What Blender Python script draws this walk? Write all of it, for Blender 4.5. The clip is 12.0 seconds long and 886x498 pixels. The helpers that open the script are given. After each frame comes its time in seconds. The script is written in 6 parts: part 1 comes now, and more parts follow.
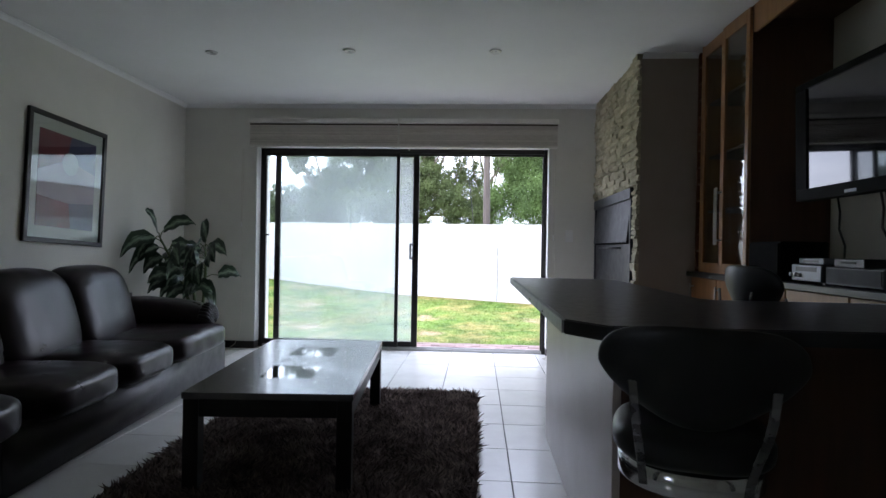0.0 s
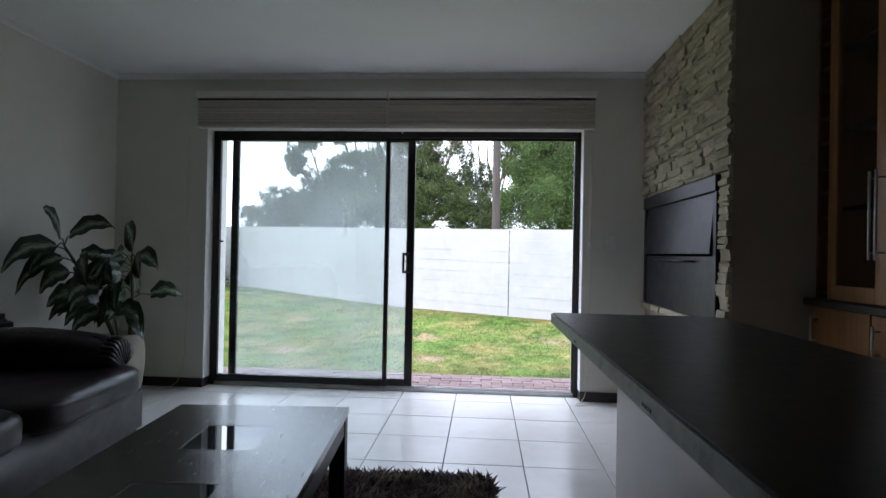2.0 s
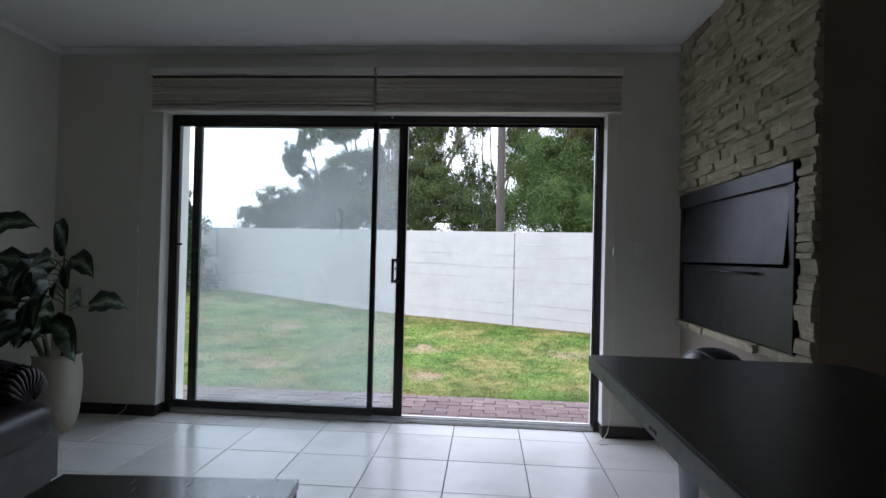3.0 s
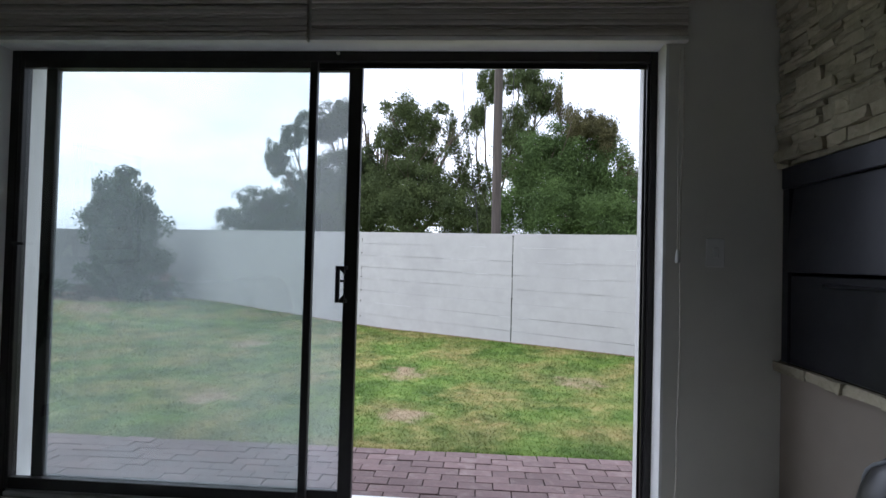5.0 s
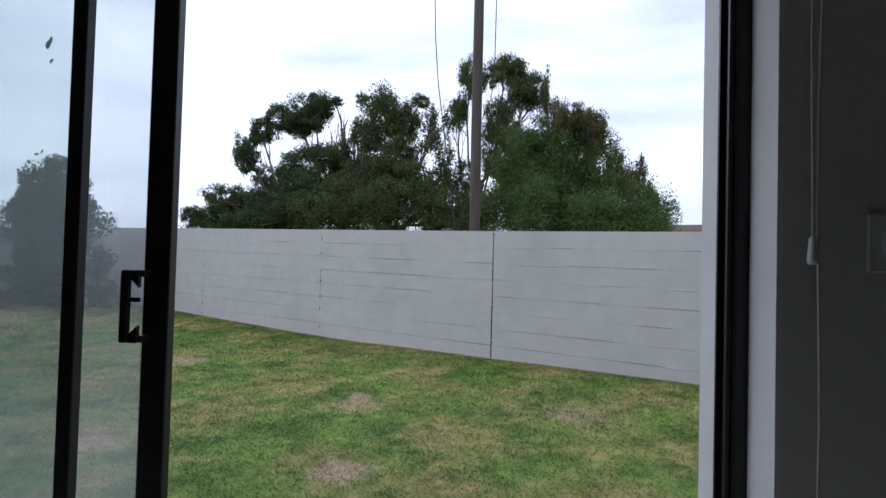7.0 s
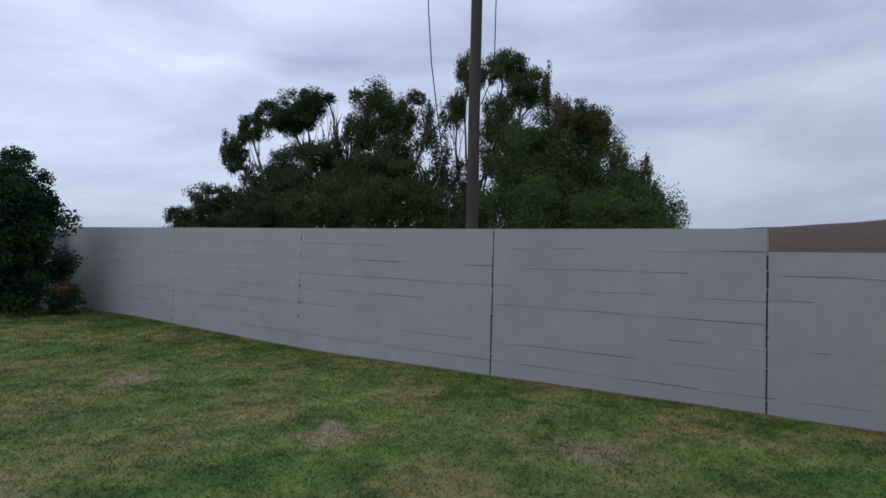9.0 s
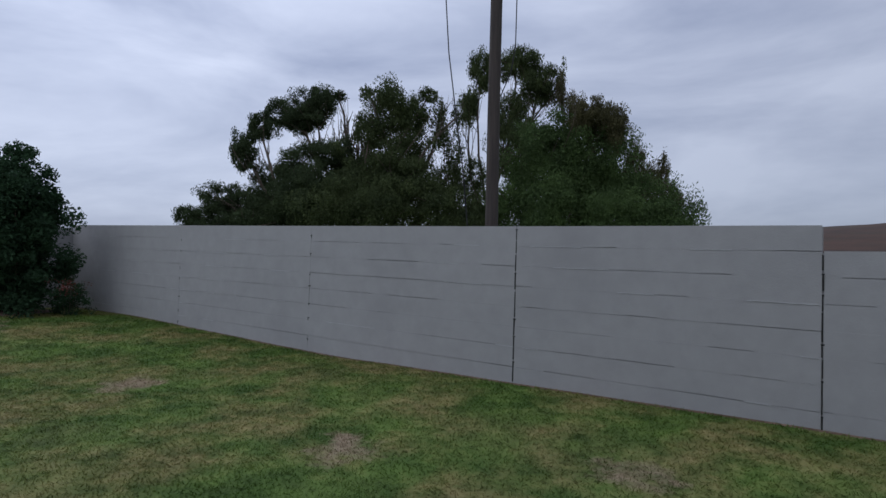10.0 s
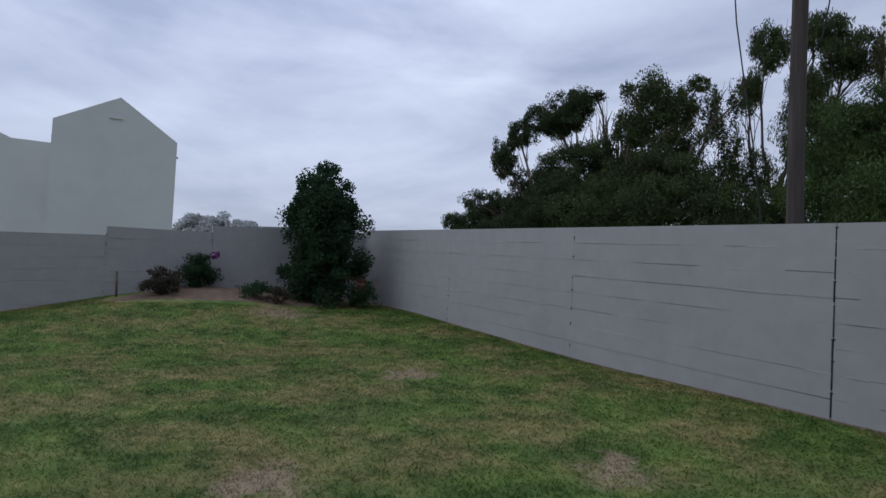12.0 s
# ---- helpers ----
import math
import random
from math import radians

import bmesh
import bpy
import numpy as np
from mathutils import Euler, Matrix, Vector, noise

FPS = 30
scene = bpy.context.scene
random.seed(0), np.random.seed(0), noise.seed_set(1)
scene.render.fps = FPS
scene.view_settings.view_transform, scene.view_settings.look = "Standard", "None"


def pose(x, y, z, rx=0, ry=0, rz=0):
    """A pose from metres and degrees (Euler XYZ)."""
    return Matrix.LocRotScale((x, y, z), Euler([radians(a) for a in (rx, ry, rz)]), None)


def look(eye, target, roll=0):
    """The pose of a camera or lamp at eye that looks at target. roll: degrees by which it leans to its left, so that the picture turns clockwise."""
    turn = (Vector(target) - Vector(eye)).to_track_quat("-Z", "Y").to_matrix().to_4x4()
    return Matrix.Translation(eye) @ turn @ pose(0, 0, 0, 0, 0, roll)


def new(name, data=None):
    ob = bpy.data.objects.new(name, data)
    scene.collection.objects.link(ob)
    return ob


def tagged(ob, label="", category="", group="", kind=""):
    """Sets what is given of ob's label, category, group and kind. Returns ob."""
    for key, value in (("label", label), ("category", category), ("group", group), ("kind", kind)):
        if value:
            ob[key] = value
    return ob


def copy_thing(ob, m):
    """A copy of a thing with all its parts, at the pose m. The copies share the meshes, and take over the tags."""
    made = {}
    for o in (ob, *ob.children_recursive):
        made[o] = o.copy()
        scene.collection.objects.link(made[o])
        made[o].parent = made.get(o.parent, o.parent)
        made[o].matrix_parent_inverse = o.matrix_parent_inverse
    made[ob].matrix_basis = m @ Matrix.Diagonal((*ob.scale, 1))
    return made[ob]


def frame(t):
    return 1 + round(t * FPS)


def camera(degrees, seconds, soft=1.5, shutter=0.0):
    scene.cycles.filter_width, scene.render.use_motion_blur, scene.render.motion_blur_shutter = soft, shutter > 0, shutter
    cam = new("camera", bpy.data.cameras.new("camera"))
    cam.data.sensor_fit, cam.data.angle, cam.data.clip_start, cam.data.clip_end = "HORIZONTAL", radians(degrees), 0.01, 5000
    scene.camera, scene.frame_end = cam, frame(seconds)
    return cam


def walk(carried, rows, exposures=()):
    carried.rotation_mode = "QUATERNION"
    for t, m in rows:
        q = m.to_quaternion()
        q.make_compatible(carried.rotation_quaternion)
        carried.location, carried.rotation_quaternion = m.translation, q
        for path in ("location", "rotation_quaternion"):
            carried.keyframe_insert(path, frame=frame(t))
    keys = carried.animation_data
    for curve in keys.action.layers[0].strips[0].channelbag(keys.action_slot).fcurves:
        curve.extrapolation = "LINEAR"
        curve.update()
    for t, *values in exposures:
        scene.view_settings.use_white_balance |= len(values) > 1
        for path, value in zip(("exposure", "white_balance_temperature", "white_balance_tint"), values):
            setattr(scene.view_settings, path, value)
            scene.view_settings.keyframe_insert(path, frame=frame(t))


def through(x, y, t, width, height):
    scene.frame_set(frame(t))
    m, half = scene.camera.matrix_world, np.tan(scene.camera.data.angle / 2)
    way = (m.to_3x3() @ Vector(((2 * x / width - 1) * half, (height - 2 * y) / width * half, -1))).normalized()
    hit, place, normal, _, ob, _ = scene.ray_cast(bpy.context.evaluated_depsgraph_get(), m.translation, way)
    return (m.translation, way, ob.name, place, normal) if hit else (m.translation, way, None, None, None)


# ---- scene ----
cam = camera(76.2, 12.0)
PATH = [
    (0, (0.863, 0.201, 1.085), (0.741, 2.197, 1.081), 1.0),
    (0.5, (0.864, 0.512, 1.097), (0.739, 2.509, 1.097), 1.1),
    (1, (0.88, 0.832, 1.115), (0.749, 2.828, 1.119), 1.0),
    (1.5, (0.834, 1.189, 1.124), (0.698, 3.184, 1.135), 1.1),
    (2, (0.805, 1.529, 1.131), (0.663, 3.524, 1.145), 1.1),
    (2.5, (0.801, 1.881, 1.148), (0.652, 3.876, 1.165), 1.3),
    (4.5, (0.785, 3.233, 1.165), (0.631, 5.227, 1.205), 1.5),
    (5, (0.806, 3.552, 1.162), (0.673, 5.548, 1.204), 1.5),
    (5.5, (0.861, 3.897, 1.159), (0.74, 5.893, 1.203), 1.5),
    (6, (0.868, 4.206, 1.154), (0.759, 6.202, 1.204), 1.5),
    (6.5, (0.884, 4.507, 1.162), (0.793, 6.504, 1.215), 1.4),
    (7, (0.943, 4.816, 1.16), (0.86, 6.814, 1.212), 1.5),
    (8.8, (0.961, 5.644, 1.145), (0.891, 7.642, 1.21), 1.7),
    (9, (0.968, 5.735, 1.146), (0.891, 7.732, 1.212), 1.6),
    (9.5, (0.92, 5.959, 1.142), (0.832, 7.956, 1.209), 1.6),
    (10, (0.848, 6.124, 1.13), (0.739, 8.119, 1.199), 1.8),
    (10.5, (0.788, 6.246, 1.124), (0.548, 8.23, 1.194), 2.0),
    (11, (0.741, 6.322, 1.108), (0.24, 8.258, 1.171), 2.4),
    (11.5, (0.694, 6.356, 1.095), (-0.049, 8.212, 1.155), 2.7),
    (12, (0.66, 6.374, 1.09), (-0.293, 8.132, 1.143), 2.9),
]

EXPOSURES = [(0, 3.45, 6230, 11), (1, 3.23, 6230, 10), (2.5, 2.62, 6280, 9), (4.5, 2.04, 6280, 8), (5.5, 1.66, 6250, 8), (6.5, 1.22, 6200, 8), (7, 1.05, 6130, 8), (9, 0.12, 5950, 9), (9.5, 0.02, 5950, 9), (10, -0.06, 5950, 9), (12, -0.04, 5950, 9)]
walk(cam, [(t, look(eye, target, roll)) for t, eye, target, roll in PATH], EXPOSURES)

# ---- sky and sun: an overcast afternoon ----
world = bpy.data.worlds.new("overcast_sky")
scene.world = world
world.use_nodes = True
wn, wl = world.node_tree.nodes, world.node_tree.links
wn.clear()
w_out = wn.new("ShaderNodeOutputWorld")
w_mix = wn.new("ShaderNodeMixShader")
w_mix.inputs[0].default_value = 0.86
w_sky = wn.new("ShaderNodeTexSky")
w_sky.sky_type, w_sky.sun_disc = "NISHITA", False
w_sky.sun_elevation, w_sky.sun_rotation = radians(48), radians(219)
w_bg = wn.new("ShaderNodeBackground")
w_bg.inputs[1].default_value = 0.07
w_cloud = wn.new("ShaderNodeBackground")
w_co = wn.new("ShaderNodeTexCoord")
w_map = wn.new("ShaderNodeMapping")
w_map.inputs["Scale"].default_value = (1.0, 1.0, 3.6)
w_noise = wn.new("ShaderNodeTexNoise")
w_noise.inputs["Scale"].default_value, w_noise.inputs["Detail"].default_value, w_noise.inputs["Roughness"].default_value = 1.7, 6, 0.55
w_noise.inputs["Distortion"].default_value = 0.35
w_ramp = wn.new("ShaderNodeValToRGB")
w_ramp.color_ramp.elements[0].position, w_ramp.color_ramp.elements[0].color = 0.34, (0.37, 0.40, 0.52, 1)
w_ramp.color_ramp.elements[1].position, w_ramp.color_ramp.elements[1].color = 0.66, (0.70, 0.72, 0.83, 1)
w_sep = wn.new("ShaderNodeSeparateXYZ")
w_rise = wn.new("ShaderNodeMapRange")
for key, value in (("From Min", 0.0), ("From Max", 1.0), ("To Min", 0.82), ("To Max", 1.75)):
    w_rise.inputs[key].default_value = value
wl.new(w_co.outputs["Generated"], w_map.inputs[0])
wl.new(w_map.outputs[0], w_noise.inputs["Vector"])
wl.new(w_noise.outputs["Fac"], w_ramp.inputs[0])
wl.new(w_ramp.outputs[0], w_cloud.inputs[0])
wl.new(w_co.outputs["Generated"], w_sep.inputs[0])
wl.new(w_sep.outputs["Z"], w_rise.inputs[0])
w_side = wn.new("ShaderNodeMapRange")
for key, value in (("From Min", -0.55), ("From Max", 0.65), ("To Min", 1.16), ("To Max", 0.76)):
    w_side.inputs[key].default_value = value
w_mul = wn.new("ShaderNodeMath")
w_mul.operation = "MULTIPLY"
wl.new(w_sep.outputs["X"], w_side.inputs[0])
wl.new(w_side.outputs[0], w_mul.inputs[0])
wl.new(w_rise.outputs[0], w_mul.inputs[1])
wl.new(w_mul.outputs[0], w_cloud.inputs[1])
wl.new(w_sky.outputs[0], w_bg.inputs[0])
wl.new(w_bg.outputs[0], w_mix.inputs[1])
wl.new(w_cloud.outputs[0], w_mix.inputs[2])
wl.new(w_mix.outputs[0], w_out.inputs[0])

sun = new("sun", bpy.data.lights.new("sun", "SUN"))
sun.data.energy, sun.data.angle, sun.data.color = 0.5, radians(70), (1.0, 0.97, 0.93)
sun.matrix_world = look((-4, -5.0, 7.2), (0, 0, 0))


# ---- materials ----
def material(name, colour, colour2=None, scale=6.0, rough=0.6, rough2=None, bump=0.0, bump_scale=60.0, metal=0.0,
             stain=None, stain_scale=1.2, stain_amount=0.5, stretch=(1, 1, 1), piece=0.0, island=0.0, coat=0.0, sheen=0.0, specular=0.5, distance=0.002):
    """A principled surface with grain and stains at two scales, fine relief, and shifts from piece to piece."""
    m = bpy.data.materials.new(name)
    m.use_nodes = True
    n, l = m.node_tree.nodes, m.node_tree.links
    p = n["Principled BSDF"]
    co = n.new("ShaderNodeTexCoord")
    mp = n.new("ShaderNodeMapping")
    mp.inputs["Scale"].default_value = stretch
    l.new(co.outputs["Object"], mp.inputs[0])
    if piece:
        info = n.new("ShaderNodeObjectInfo")
        add = n.new("ShaderNodeVectorMath")
        add.operation = "MULTIPLY_ADD"
        add.inputs[1].default_value = (37, 23, 11)
        comb = n.new("ShaderNodeCombineXYZ")
        for i in range(3):
            l.new(info.outputs["Random"], comb.inputs[i])
        l.new(comb.outputs[0], add.inputs[0])
        l.new(mp.outputs[0], add.inputs[2])
        vec = add.outputs[0]
    else:
        vec = mp.outputs[0]

    def noisy(s, detail=5, rough_=0.6):
        t = n.new("ShaderNodeTexNoise")
        t.inputs["Scale"].default_value, t.inputs["Detail"].default_value, t.inputs["Roughness"].default_value = s, detail, rough_
        l.new(vec, t.inputs["Vector"])
        return t.outputs["Fac"]

    def mixed(fac, a, b):
        x = n.new("ShaderNodeMix")
        x.data_type = "RGBA"
        l.new(fac, x.inputs[0])
        for sock, v in ((x.inputs[6], a), (x.inputs[7], b)):
            if isinstance(v, tuple):
                sock.default_value = (*v, 1)
            else:
                l.new(v, sock)
        return x.outputs[2]

    def ranged(fac, a, b, lo, hi):
        r = n.new("ShaderNodeMapRange")
        for key, v in zip(("From Min", "From Max", "To Min", "To Max"), (a, b, lo, hi)):
            r.inputs[key].default_value = v
        l.new(fac, r.inputs[0])
        return r.outputs[0]

    c2 = colour2 or tuple(c * 0.82 for c in colour)
    out = mixed(ranged(noisy(scale), 0.3, 0.7, 0, 1), colour, c2)
    if stain:
        out = mixed(ranged(noisy(stain_scale, 4, 0.65), 0.52, 0.72, 0, stain_amount), out, stain)
    for amount, kind in ((piece, "piece"), (island, "island")):
        if amount:
            hs = n.new("ShaderNodeHueSaturation")
            src = n.new("ShaderNodeObjectInfo").outputs["Random"] if kind == "piece" else n.new("ShaderNodeNewGeometry").outputs["Random Per Island"]
            l.new(ranged(src, 0, 1, 1 - amount, 1 + amount), hs.inputs["Value"])
            l.new(out, hs.inputs["Color"])
            out = hs.outputs[0]
    l.new(out, p.inputs["Base Color"])
    p.inputs["Metallic"].default_value = metal
    p.inputs["Coat Weight"].default_value = coat
    p.inputs["Sheen Weight"].default_value = sheen
    p.inputs["Specular IOR Level"].default_value = specular
    l.new(ranged(noisy(scale * 2.3), 0.3, 0.7, rough, rough2 if rough2 is not None else min(1, rough * 1.25)), p.inputs["Roughness"])
    if bump:
        b = n.new("ShaderNodeBump")
        b.inputs["Strength"].default_value, b.inputs["Distance"].default_value = bump, distance
        l.new(noisy(bump_scale, 6), b.inputs["Height"])
        l.new(b.outputs[0], p.inputs["Normal"])
    return m


def glass(name, tint=(0.93, 0.96, 0.95), rough=0.0, haze=None):
    """Thin window glass: clear with a mirror's gloss; haze: (amount, colour) of a milky film with a soft, blotchy shape."""
    m = bpy.data.materials.new(name)
    m.use_nodes = True
    n, l = m.node_tree.nodes, m.node_tree.links
    n.remove(n["Principled BSDF"])
    out = n["Material Output"]
    clear, gloss, mix, fres = n.new("ShaderNodeBsdfTransparent"), n.new("ShaderNodeBsdfGlossy"), n.new("ShaderNodeMixShader"), n.new("ShaderNodeLayerWeight")
    clear.inputs[0].default_value = (*tint, 1)
    gloss.inputs["Roughness"].default_value = rough
    fres.inputs["Blend"].default_value = 0.5
    steep, gain = n.new("ShaderNodeMath"), n.new("ShaderNodeMapRange")
    steep.operation, steep.inputs[1].default_value = "POWER", 4.0
    gain.inputs["To Min"].default_value, gain.inputs["To Max"].default_value = 0.045, 0.9
    l.new(fres.outputs["Facing"], steep.inputs[0])
    l.new(steep.outputs[0], gain.inputs[0])
    l.new(gain.outputs[0], mix.inputs[0])
    l.new(clear.outputs[0], mix.inputs[1])
    l.new(gloss.outputs[0], mix.inputs[2])
    last = mix.outputs[0]
    if haze:
        amount, colour = haze
        tr, df, both, film = n.new("ShaderNodeBsdfTranslucent"), n.new("ShaderNodeBsdfDiffuse"), n.new("ShaderNodeMixShader"), n.new("ShaderNodeMixShader")
        both.inputs[0].default_value = 0.2
        tr.inputs[0].default_value = df.inputs[0].default_value = (*colour, 1)
        l.new(tr.outputs[0], both.inputs[1])
        l.new(df.outputs[0], both.inputs[2])
        co, no, rng = n.new("ShaderNodeTexCoord"), n.new("ShaderNodeTexNoise"), n.new("ShaderNodeMapRange")
        no.inputs["Scale"].default_value, no.inputs["Detail"].default_value = 1.5, 3
        for key, v in zip(("From Min", "From Max", "To Min", "To Max"), (0.33, 0.67, amount * 0.70, amount * 1.3)):
            rng.inputs[key].default_value = v
        l.new(co.outputs["Object"], no.inputs["Vector"])
        l.new(no.outputs["Fac"], rng.inputs[0])
        l.new(rng.outputs[0], film.inputs[0])
        l.new(last, film.inputs[1])
        l.new(both.outputs[0], film.inputs[2])
        last = film.outputs[0]
    l.new(last, out.inputs[0])
    return m


WALL_PAINT = material("wall_paint", (0.70, 0.68, 0.61), (0.65, 0.63, 0.565), 3, 0.75, bump=0.25, bump_scale=180, stain=(0.52, 0.50, 0.45), stain_scale=0.8, stain_amount=0.35)
TAUPE_PAINT = material("taupe_paint", (0.33, 0.28, 0.232), (0.295, 0.25, 0.207), 3, 0.75, bump=0.25, bump_scale=180, stain=(0.25, 0.21, 0.175), stain_scale=0.8, stain_amount=0.35)
CEILING_PAINT = material("ceiling_paint", (0.84, 0.84, 0.82), (0.80, 0.80, 0.78), 2, 0.85, bump=0.15, bump_scale=150)
REVEAL_PAINT = material("reveal_paint", (0.78, 0.77, 0.74), (0.70, 0.69, 0.66), 5, 0.7, bump=0.3, bump_scale=120, stain=(0.55, 0.54, 0.52), stain_amount=0.3)
TILE = material("floor_tile", (0.70, 0.69, 0.66), (0.64, 0.63, 0.60), 4, 0.20, 0.26, piece=0.04, stain=(0.56, 0.55, 0.52), stain_scale=2, stain_amount=0.4)
GROUT = material("grout", (0.16, 0.155, 0.15), (0.10, 0.10, 0.095), 20, 0.9, bump=0.4)
DARK_TILE = material("skirting_tile", (0.035, 0.028, 0.026), (0.022, 0.018, 0.017), 12, 0.35, bump=0.1)
BRONZE = material("bronze_aluminium", (0.022, 0.019, 0.018), (0.015, 0.013, 0.013), 9, 0.38, bump=0.06, bump_scale=300, metal=0.35, stain=(0.06, 0.055, 0.05), stain_scale=4, stain_amount=0.3)
SILL_METAL = material("sill_aluminium", (0.60, 0.60, 0.60), (0.48, 0.48, 0.48), 14, 0.4, metal=0.6, bump=0.1, stain=(0.3, 0.29, 0.27), stain_scale=5, stain_amount=0.5)
RUBBER = material("black_rubber", (0.012, 0.012, 0.013), scale=9, rough=0.6)
PANE = glass("window_glass")
HAZY_PANE = glass("hazy_glass", (0.86, 0.88, 0.885), haze=(0.135, (0.80, 0.84, 0.85)))
LEATHER = material("brown_leather", (0.013, 0.0075, 0.0098), (0.008, 0.0048, 0.0062), 3, 0.27, 0.33, bump=0.07, bump_scale=90, stain=(0.017, 0.011, 0.011), stain_scale=2.5, stain_amount=0.5, distance=0.002, specular=0.3)
LEATHER_BASE = material("leather_base", (0.014, 0.010, 0.0105), (0.010, 0.007, 0.0075), 4, 0.40, 0.52, bump=0.35, bump_scale=150)
BLACK_WOOD = material("black_stained_wood", (0.007, 0.0055, 0.005), (0.010, 0.0075, 0.007), 5, 0.22, 0.28, bump=0.015, bump_scale=60, stretch=(8, 1, 8), coat=0.12, specular=0.95)
# darker copy of the table wood, shade on legs and aprons in its colour
SHADED_WOOD = material("shaded_black_wood", (0.0045, 0.0035, 0.0035), (0.007, 0.0055, 0.005), 5, 0.42, 0.5, bump=0.02, bump_scale=60, stretch=(8, 8, 1), specular=0.25)
TV_BLACK = material("tv_casing", (0.005, 0.005, 0.006), (0.007, 0.007, 0.008), 8, 0.6, 0.7, specular=0.06)
TABLE_GLASS = material("dark_glass_inset", (0.03, 0.04, 0.045), scale=3, rough=0.02, rough2=0.035, specular=1.0)
RUG_BACK = material("rug_backing", (0.07, 0.055, 0.047), (0.10, 0.08, 0.07), 20, 0.95)
COUNTER = material("black_counter", (0.020, 0.020, 0.021), (0.028, 0.028, 0.029), 12, 0.28, 0.34, bump=0.03, bump_scale=200, stain=(0.035, 0.035, 0.035), stain_scale=2)
COUNTER_EDGE = material("worn_counter_edge", (0.36, 0.37, 0.35), (0.26, 0.265, 0.255), 30, 0.45, stain=(0.10, 0.10, 0.10), stain_scale=9, stain_amount=0.6)
BAR_PANEL = material("pale_bar_panel", (0.50, 0.44, 0.41), (0.45, 0.395, 0.37), 2, 0.35, 0.45, bump=0.04, bump_scale=20)
WOOD = material("orange_wood", (0.40, 0.20, 0.080), (0.32, 0.15, 0.058), 3, 0.32, 0.42, bump=0.1, bump_scale=25, stretch=(9, 9, 0.8), stain=(0.25, 0.115, 0.04), stain_scale=2, stain_amount=0.6)
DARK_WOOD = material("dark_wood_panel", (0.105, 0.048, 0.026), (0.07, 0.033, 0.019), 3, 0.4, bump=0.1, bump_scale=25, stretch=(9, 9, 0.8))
RED_WOOD = material("red_wood", (0.16, 0.060, 0.028), (0.11, 0.042, 0.02), 4, 0.45, stretch=(2, 8, 8))
CHROME = material("chrome", (0.62, 0.62, 0.64), (0.55, 0.55, 0.57), 6, 0.12, 0.2, metal=1.0)
DULL_CHROME = material("dull_chrome", (0.20, 0.20, 0.21), (0.13, 0.13, 0.14), 9, 0.22, 0.32, metal=1.0)
STEEL = material("brushed_steel", (0.55, 0.54, 0.53), (0.45, 0.44, 0.43), 8, 0.3, metal=1.0, stretch=(1, 1, 12))
STOOL_LEATHER = material("black_stool_leather", (0.007, 0.007, 0.008), (0.010, 0.010, 0.011), 6, 0.34, 0.42, specular=0.38, bump=0.2, bump_scale=160)
BLACK_STEEL = material("black_steel", (0.016, 0.0165, 0.021), (0.023, 0.024, 0.030), 6, 0.30, 0.42, bump=0.08, bump_scale=70, metal=0.3, stain=(0.024, 0.023, 0.025), stain_scale=3, stain_amount=0.4, specular=0.3)
STONE = material("ledge_stone", (0.50, 0.45, 0.33), (0.37, 0.33, 0.23), 14, 0.85, bump=0.9, bump_scale=45, piece=0.22, stain=(0.27, 0.24, 0.16), stain_scale=9, stain_amount=0.7, distance=0.008)
STONE_BED = material("stone_mortar", (0.10, 0.088, 0.065), (0.06, 0.053, 0.04), 15, 0.95, bump=0.7, bump_scale=50)
BLACK_PLASTIC = material("black_plastic", (0.012, 0.012, 0.013), (0.017, 0.017, 0.018), 8, 0.32, bump=0.06, bump_scale=200)
BLACK_CLOTH = material("black_grille_cloth", (0.004, 0.004, 0.0045), (0.006, 0.006, 0.006), 30, 0.9, bump=0.3, bump_scale=400, specular=0.1)
GREY_PLASTIC = material("grey_plastic", (0.25, 0.27, 0.30), (0.21, 0.225, 0.25), 5, 0.45, bump=0.06, bump_scale=150)
SCREEN = material("tv_screen", (0.008, 0.008, 0.010), scale=3, rough=0.025, rough2=0.04)
SILVER = material("silver_plastic", (0.22, 0.225, 0.24), (0.18, 0.185, 0.20), 6, 0.38, metal=0.5)
WHITE_PLASTIC = material("white_plastic", (0.74, 0.73, 0.70), (0.68, 0.67, 0.64), 8, 0.4)
BLIND_WOOD = material("blind_slat", (0.66, 0.61, 0.54), (0.53, 0.485, 0.42), 16, 0.7, bump=0.3, bump_scale=50, stretch=(1, 6, 12), piece=0.12)
PELMET = material("blind_headrail", (0.76, 0.73, 0.67), (0.70, 0.67, 0.61), 5, 0.6)
CORD = material("blind_cord", (0.66, 0.62, 0.54), (0.55, 0.51, 0.44), 30, 0.85)
PICTURE_FRAME = material("picture_frame", (0.016, 0.013, 0.014), (0.024, 0.02, 0.02), 9, 0.35, stretch=(1, 6, 6))
MOUNT = material("picture_mount", (0.66, 0.63, 0.58), (0.62, 0.59, 0.545), 12, 0.85)
POT = material("glazed_pot", (0.44, 0.40, 0.33), (0.36, 0.32, 0.26), 6, 0.35, stain=(0.36, 0.31, 0.24), stain_scale=5, stain_amount=0.5)
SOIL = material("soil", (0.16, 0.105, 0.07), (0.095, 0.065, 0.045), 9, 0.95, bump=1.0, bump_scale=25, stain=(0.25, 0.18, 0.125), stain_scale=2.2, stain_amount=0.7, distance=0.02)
STEM = material("plant_stem", (0.10, 0.14, 0.05), (0.07, 0.10, 0.035), 12, 0.5)
